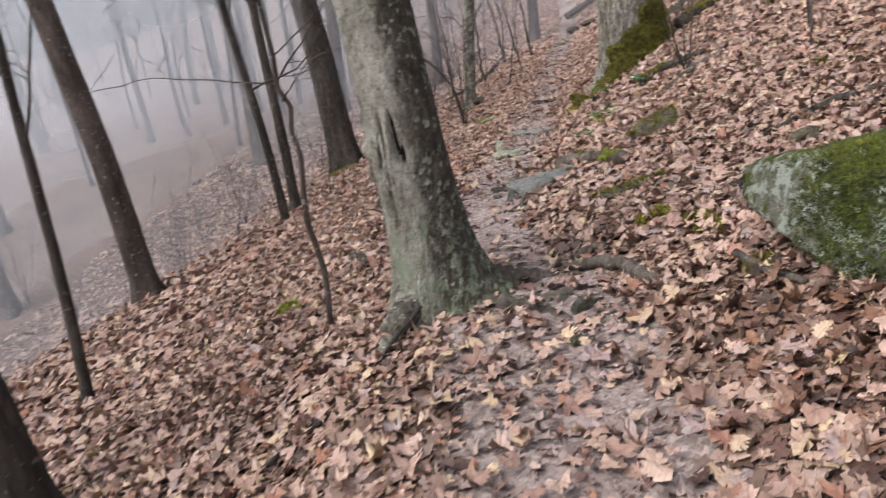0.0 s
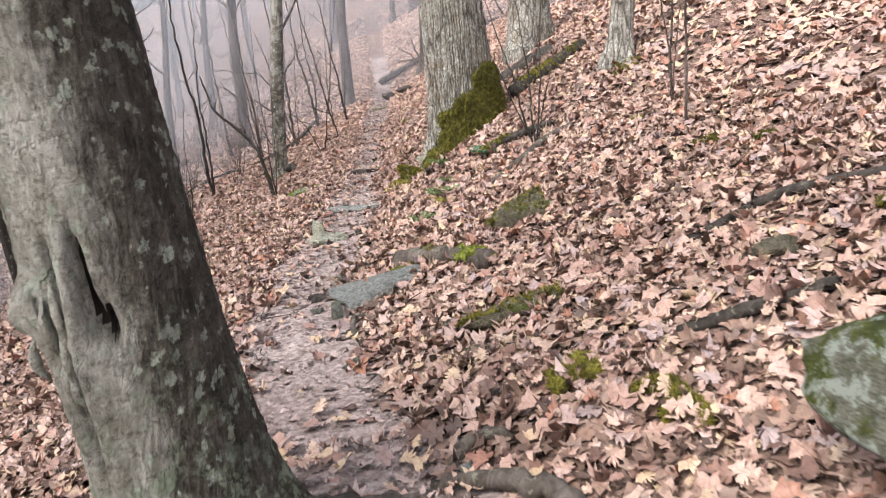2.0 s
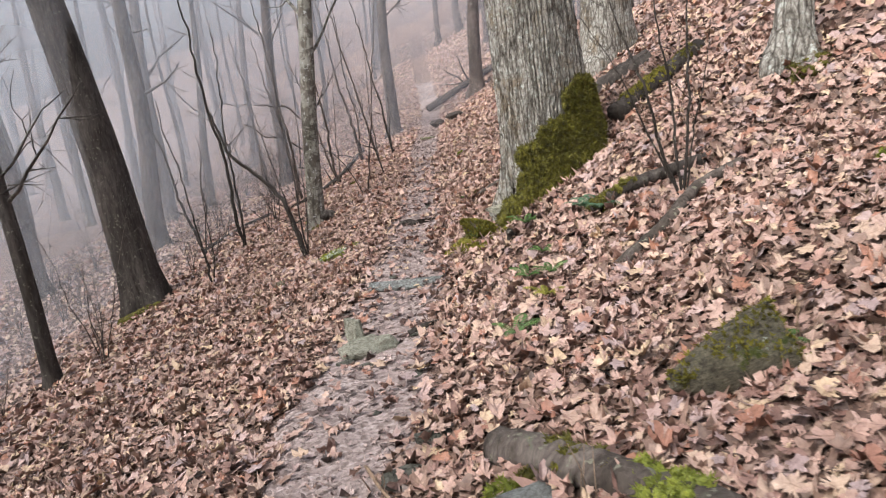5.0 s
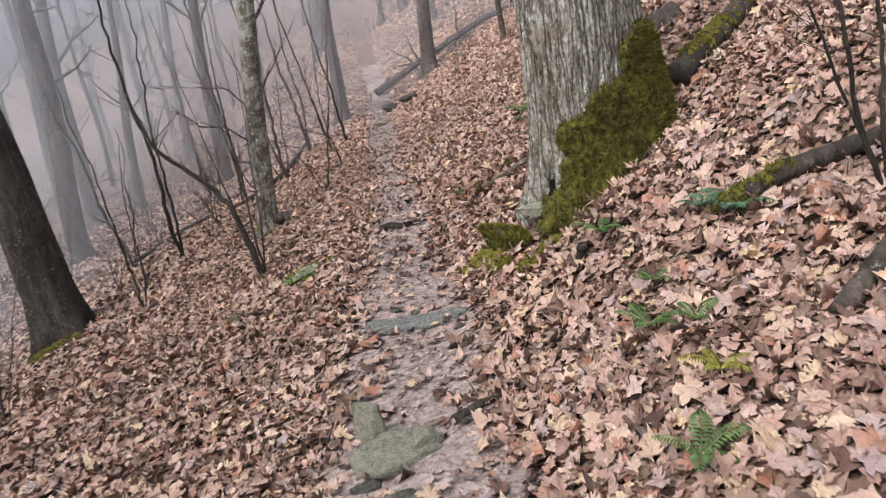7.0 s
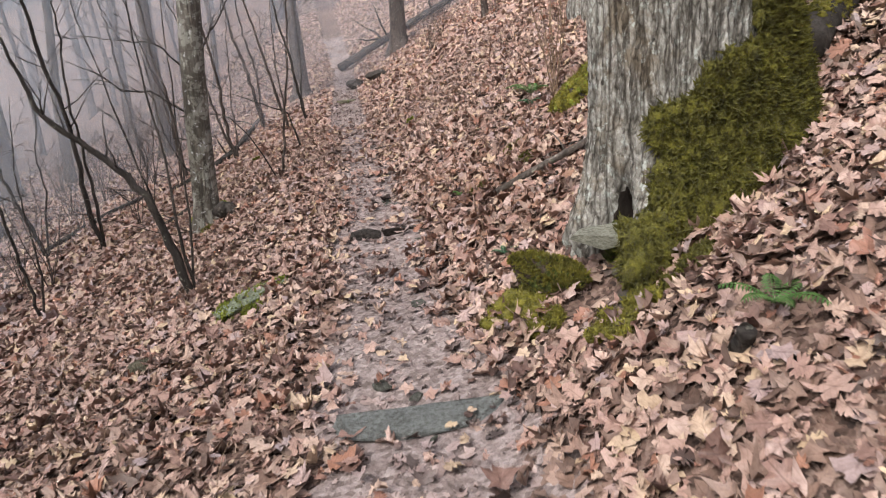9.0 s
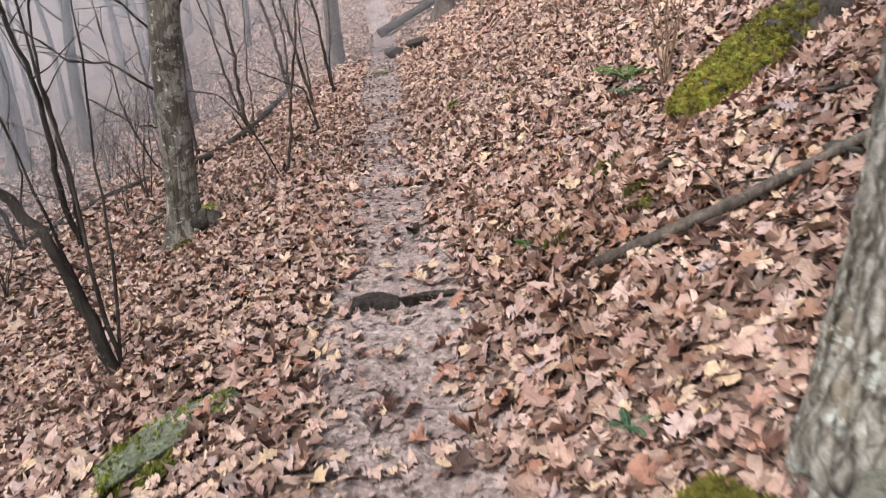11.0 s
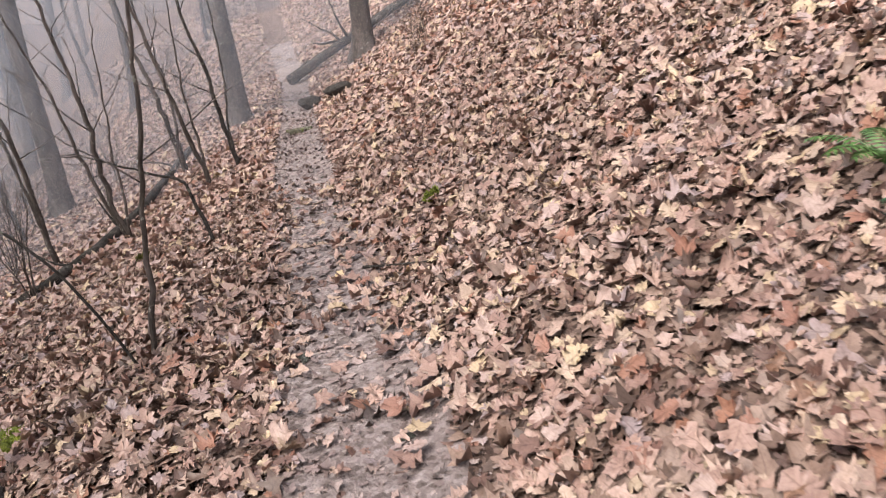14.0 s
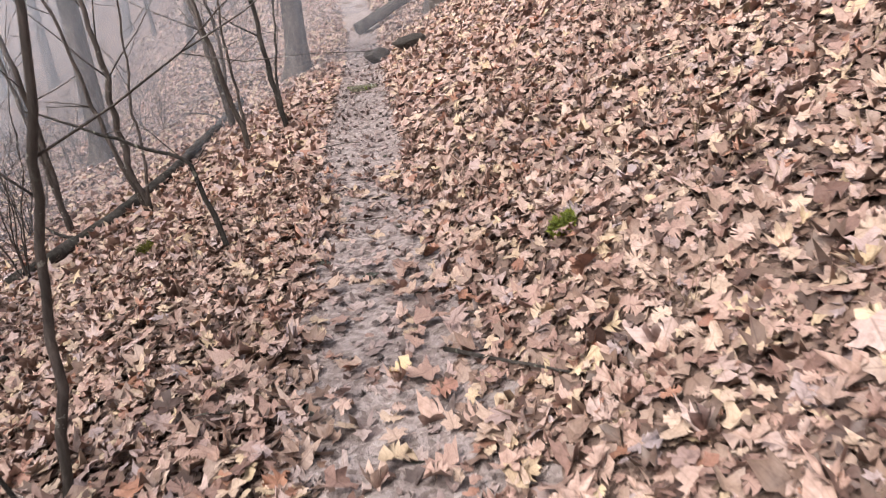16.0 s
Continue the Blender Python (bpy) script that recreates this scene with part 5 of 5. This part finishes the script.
log([(2.13, 10.5, -.02), (2.12, 10.46, .06), (2.1, 10.42, .13)], .035, bark_dark, "small dark rotten stump by a fern", 323, "stump", sides=12)
log([(1.45, 18.62, -.02), (1.32, 18.68, .38), (1.15, 18.78, .78), (.92, 18.9, 1.12), (.6, 19.0, 1.36), (.3, 19.05, 1.46)], .009, bark_dark, "thin bent stem leaning over the slope", 324, "stick", sides=8)
rng = np.random.default_rng(97)
for k in range(22):
    px, py, a, L = rng.uniform(2.75, 3.5), rng.uniform(12.75, 13.7), rng.uniform(0, 6.3), rng.uniform(.12, .4)
    log([(px, py, .03), (px + .5 * L * np.cos(a), py + .5 * L * np.sin(a), .06), (px + L * np.cos(a), py + L * np.sin(a), .03)], rng.uniform(.003, .008), bark_dark, "dark dead twig heaped beside the old tree", 350 + k, "stick", sides=5, taper=.5, stubs=1)
rng = np.random.default_rng(92)
for k in range(60):
    py = rng.uniform(1, 24)
    side = rng.choice([-1, 1])
    px = float(trail_x(py)) + side * rng.uniform(.2, 3.2)
    a, L = rng.uniform(0, 6.3), rng.uniform(.12, .5)
    qx, qy = px + L * np.cos(a), py + L * np.sin(a)
    log([(px, py, .03), ((px + qx) / 2 + rng.normal(0, .03), (py + qy) / 2, .045), (qx, qy, .03)], rng.uniform(.003, .008), rng.choice([bark_dark, wood_dead]), "thin dead twig on the leaf litter", 400 + k, "stick", sides=5, taper=.6, stubs=1)
    

# ---- moss cushions, ferns, stalks ----
def moss_patch(x, y, sx, sy, label, seed, mat=moss_mat, n=18, high=.035):
    rng = np.random.default_rng(seed)
    z0 = gz(x, y)
    ob = thing("moss_patch", x, y, z0, label, "moss")
    for _ in range(n):
        a, r = rng.uniform(0, 6.3), np.sqrt(rng.random())
        dx, dy = sx * r * np.cos(a), sy * r * np.sin(a)
        c = np.array([dx, dy, gz(x + dx, y + dy) - z0 + .015])
        s = rng.uniform(.35, 1) * min(sx, sy) * .55
        g = rng.normal(0, 1, (110, 3))
        g[:, 2] = np.abs(g[:, 2])
        g /= np.linalg.norm(g, axis=1, keepdims=True)
        fl = np.array([s, s, high * rng.uniform(.6, 1.3)])
        tuft = [blades(c + g * fl, g, rng, .02, .006), (c + ICO[0] * (1 + rng.normal(0, .1, (len(ICO[0]), 1))) * fl, ICO[1])]
        part("cushion", mesh_from("cushion", *join(tuft), mat), ob)
    return ob


for k, (px, py, sx, sy, mt) in enumerate([
        (1.34, 4.42, .16, .10, moss_gold), (1.45, 3.98, .07, .22, moss_gold), (1.42, 3.1, .07, .08, moss_mat), (2.95, 4.35, .2, .12, moss_mat), (2.06, 12.02, .2, .2, moss_gold),
        (2.02, 11.7, .10, .12, moss_gold), (2.16, 11.22, .14, .12, moss_gold), (2.5, 11.2, .14, .08, moss_mat), (2.68, 14.15, .07, .06, moss_mat), (3.15, 14.15, .07, .05, moss_mat),
        (3.05, 13.85, .12, .10, moss_mat), (3.6, 19.12, .05, .04, moss_bright), (1.47, 22.3, .12, .1, moss_mat), (.5, 18.75, .24, .2, moss_bright), (3.43, 6.66, .12, .07, moss_mat),
        (3.57, 6.15, .1, .06, moss_mat), (3.61, 8.0, .04, .04, moss_bright), (2.78, 9.82, .12, .06, moss_mat), (.6, 13.5, .14, .08, moss_bright), (1.05, 7.0, .07, .05, moss_bright),
        (.42, 17.75, .08, .07, moss_mat), (-3.2, 18.6, .35, .25, moss_mat), (4.42, 9.75, .2, .15, moss_mat), (1.15, 7.0, .05, .05, moss_mat), (-1.5, 5.3, .12, .1, moss_bright), (3.3, 14.7, .1, .1, moss_mat)]):
    moss_patch(px, py, sx, sy, "cushion of bright green moss" if mt is moss_bright else "cushion of yellow-green moss among leaves", 500 + k, mt, 34 if sx > .2 else 18, .08 if sx > .2 else .04)


def fern(x, y, size, fronds, mat, label, seed):
    """A low fern: arching fronds with paired leaflets."""
    rng = np.random.default_rng(seed)
    ob = thing("fern", x, y, gz(x, y), label, "fern")
    for k in range(fronds):
        a = 2 * np.pi * k / fronds + rng.uniform(-.4, .4)
        t = np.linspace(0, 1, 16)
        L = size * rng.uniform(.7, 1.1)
        line = np.stack([np.cos(a) * L * t, np.sin(a) * L * t, L * (1.0 * t - .7 * t ** 2) + .05], -1)
        side = np.array([-np.sin(a), np.cos(a), 0])
        vs, fs = [], []
        for i in range(1, 15):
            w = L * .24 * np.sin(np.pi * (.12 + .86 * t[i]))
            for s in (-1, 1):
                b = len(vs) * 4
                ahead = (line[min(i + 1, 15)] - line[i]) * .8
                tip = line[i] + s * side * w + ahead * .9 - np.array([0, 0, .012])
                mid = (line[i] + tip) / 2 + np.array([0, 0, .006])
                vs.append([line[i], mid - ahead * .5, tip, mid + ahead * .5])
                fs.append([[b, b + 1, b + 2], [b, b + 2, b + 3]])
        v, f = np.array(vs).reshape(-1, 3), np.array(fs).reshape(-1, 3)
        part("frond", mesh_from("frond", *join([(v, f), tube(line, np.linspace(.003, .001, 16), 4)]), mat, smooth=False), ob)
    return ob


fern(1.58, 8.6, 0.19, 5, fern_mat, "small green fern lying on leaf litter", 1)
fern(1.9, 8.92, 0.16, 5, fern_yellow, "yellowing fern frond on leaf litter", 2)
fern(1.95, 9.5, 0.19, 5, fern_mat, "green fern in the leaf litter", 3)
fern(2.18, 9.8, 0.15, 4, fern_mat, "green fern in the leaf litter", 4)
fern(2.08, 9.32, 0.16, 4, fern_mat, "green fern in the leaf litter", 5)
fern(2.28, 10.5, 0.19, 6, fern_mat, "green fern beside a small stump", 6)
fern(2.68, 9.82, 0.24, 7, fern_blue, "bluish green fern under a mossy log", 7)
fern(2.6, 9.98, 0.16, 5, fern_blue, "bluish green fern under a mossy log", 8)
fern(4.12, 16.0, 0.28, 7, fern_mat, "green fern on the bank", 9)
fern(4.0, 15.8, 0.19, 5, fern_blue, "green fern on the bank", 10)
fern(2.6, 14.35, 0.09, 5, fern_mat, "tiny green fern in the leaves", 11)
fern(2.22, 12.62, 0.11, 4, fern_blue, "small pale green plant by the path", 12)
fern(2.2, 7.0, 0.11, 5, fern_mat, "small green tuft beside a stone", 13)

stalk_rng = np.random.default_rng(95)


def stalk_tuft(x, y, n, height, seed, mat=grass_dry):
    rng = np.random.default_rng(seed)
    ob = thing("dry_stalks", x, y, gz(x, y), "dry reddish brown weed stalks in the leaves", "weeds", "dry weeds")
    for k in range(n):
        w = wander((rng.normal(0, .04), rng.normal(0, .04), -.03), (rng.normal(0, .3), rng.normal(0, .3), 1), height * rng.uniform(.6, 1.2), 5, rng, .12)
        part("stalk", mesh_from("stalk", *tube(w, np.linspace(.0028, .001, 6), 4), mat), ob)
    return ob


for k in range(46):
    py = stalk_rng.uniform(3, 24)
    px = float(trail_x(py)) + stalk_rng.choice([-1, 1], p=[.35, .65]) * stalk_rng.uniform(.7, 3.4)
    stalk_tuft(px, py, 4, stalk_rng.uniform(.15, .45), 700 + k)

for px, py, n, tall in [(3.62, 18.22, 12, .2), (3.35, 17.2, 6, .18), (4.05, 17.6, 6, .2), (2.3, 6.6, 7, .3), (2.28, 6.95, 6, .25)]:
    stalk_tuft(px, py, n, tall, 760 + n)

# the leaves nearest to the path, and a dark and a yellow one that lie apart on it
rng = np.random.default_rng(13)
leaf_meshes = []
for kind in ["oak"] * 4 + ["maple"] * 5:
    tv, tf = leaf_template(kind, rng)
    leaf_meshes.append(mesh_from("leaf", tv, tf, leaf_single_mat))
    veins(leaf_meshes[-1], np.column_stack([tv[:, 0], np.abs(tv[:, 1]), 0 * tv[:, 0]]))
for k in range(290):
    py = rng.uniform(2.5, 22)
    px = float(trail_x(py)) + rng.choice([-1, 1]) * (.22 + abs(rng.normal(0, .28)))
    n = Vector(ground_normals(np.array([px]), np.array([py]))[0] + rng.normal(0, .15, 3))
    s = rng.uniform(.09, .17)
    m = Matrix.Translation((px, py, gz(px, py) + .03)) @ n.to_track_quat("Z", "Y").to_matrix().to_4x4() @ pose(0, 0, 0, 0, 0, rng.uniform(0, 360)) @ Matrix.Diagonal((s, s, s * rng.uniform(.4, 1.2), 1))
    ob = new("leaf", leaf_meshes[k % 9])
    ob.parent = ground
    ob.matrix_world = m

for px, py, size, stops, words in [(2.24, 15.66, .13, (.03, .018, .016), "curled black-brown leaf lying on the path"), (2.72, 18.73, .11, (.56, .42, .25), "pale yellow leaf lying on the path")]:
    tv, tf = leaf_template("oak", rng)
    me = mesh_from("fallen_leaf", tv, tf, plain_leaf("single_leaf", tuple(c * .8 for c in stops), tuple(c * 1.2 for c in stops)))
    ob = new("fallen_leaf", me)
    ob.matrix_world = pose(px, py, gz(px, py) + .025, 5, -6, 40) @ Matrix.Diagonal((size, size, size, 1))
    tagged(ob, words, "leaf")

# ---- mist ----
def veil(shift, seed):
    """One hanging sheet of mist that follows the valley side and closes off the path ahead."""
    base = np.array([(-9.5, -25), (-9.2, 2), (-8.0, 13), (-5.6, 20.6), (-2.2, 27.2), (2.5, 31.5), (8, 34.6), (20, 36.5), (34, 38)], float)
    c = np.array([12, 2.0])
    t = np.linspace(0, 1, len(base))
    tt = np.linspace(0, 1, 90)
    line = np.stack([np.interp(tt, t, base[:, k]) for k in (0, 1)], -1)
    for _ in range(12):
        line[1:-1] = (line[:-2] + 2 * line[1:-1] + line[2:]) / 4
    d = np.gradient(line, axis=0)
    nrm = np.stack([-d[:, 1], d[:, 0]], -1)
    nrm /= np.linalg.norm(nrm, axis=1, keepdims=True)
    line = line + nrm * shift
    hh = np.linspace(-30, 42, 13)
    v = np.stack([np.repeat(line[:, 0:1], 13, 1) + .4 * np.sin(hh * .2 + seed), np.repeat(line[:, 1:2], 13, 1) + .4 * np.cos(hh * .17 + seed), np.repeat(hh[None], 90, 0)], -1)
    i = np.arange(90 * 13).reshape(90, 13)
    q = np.stack([i[:-1, :-1], i[1:, :-1], i[1:, 1:], i[:-1, 1:]], -1).reshape(-1, 4)
    return v.reshape(-1, 3), q


for k, (sh, mt) in enumerate([(-2.4, mist_near), (-.5, mist_mid), (4, mist_mid), (9.5, mist_far), (15, mist_far), (22, mist_far), (31, mist_far)]):
    ob = new("mist", mesh_from("mist", *veil(sh, k), mt))
    tagged(ob, "thin pale grey mist hanging between the trees", "mist", "drifts of mist", "stuff")
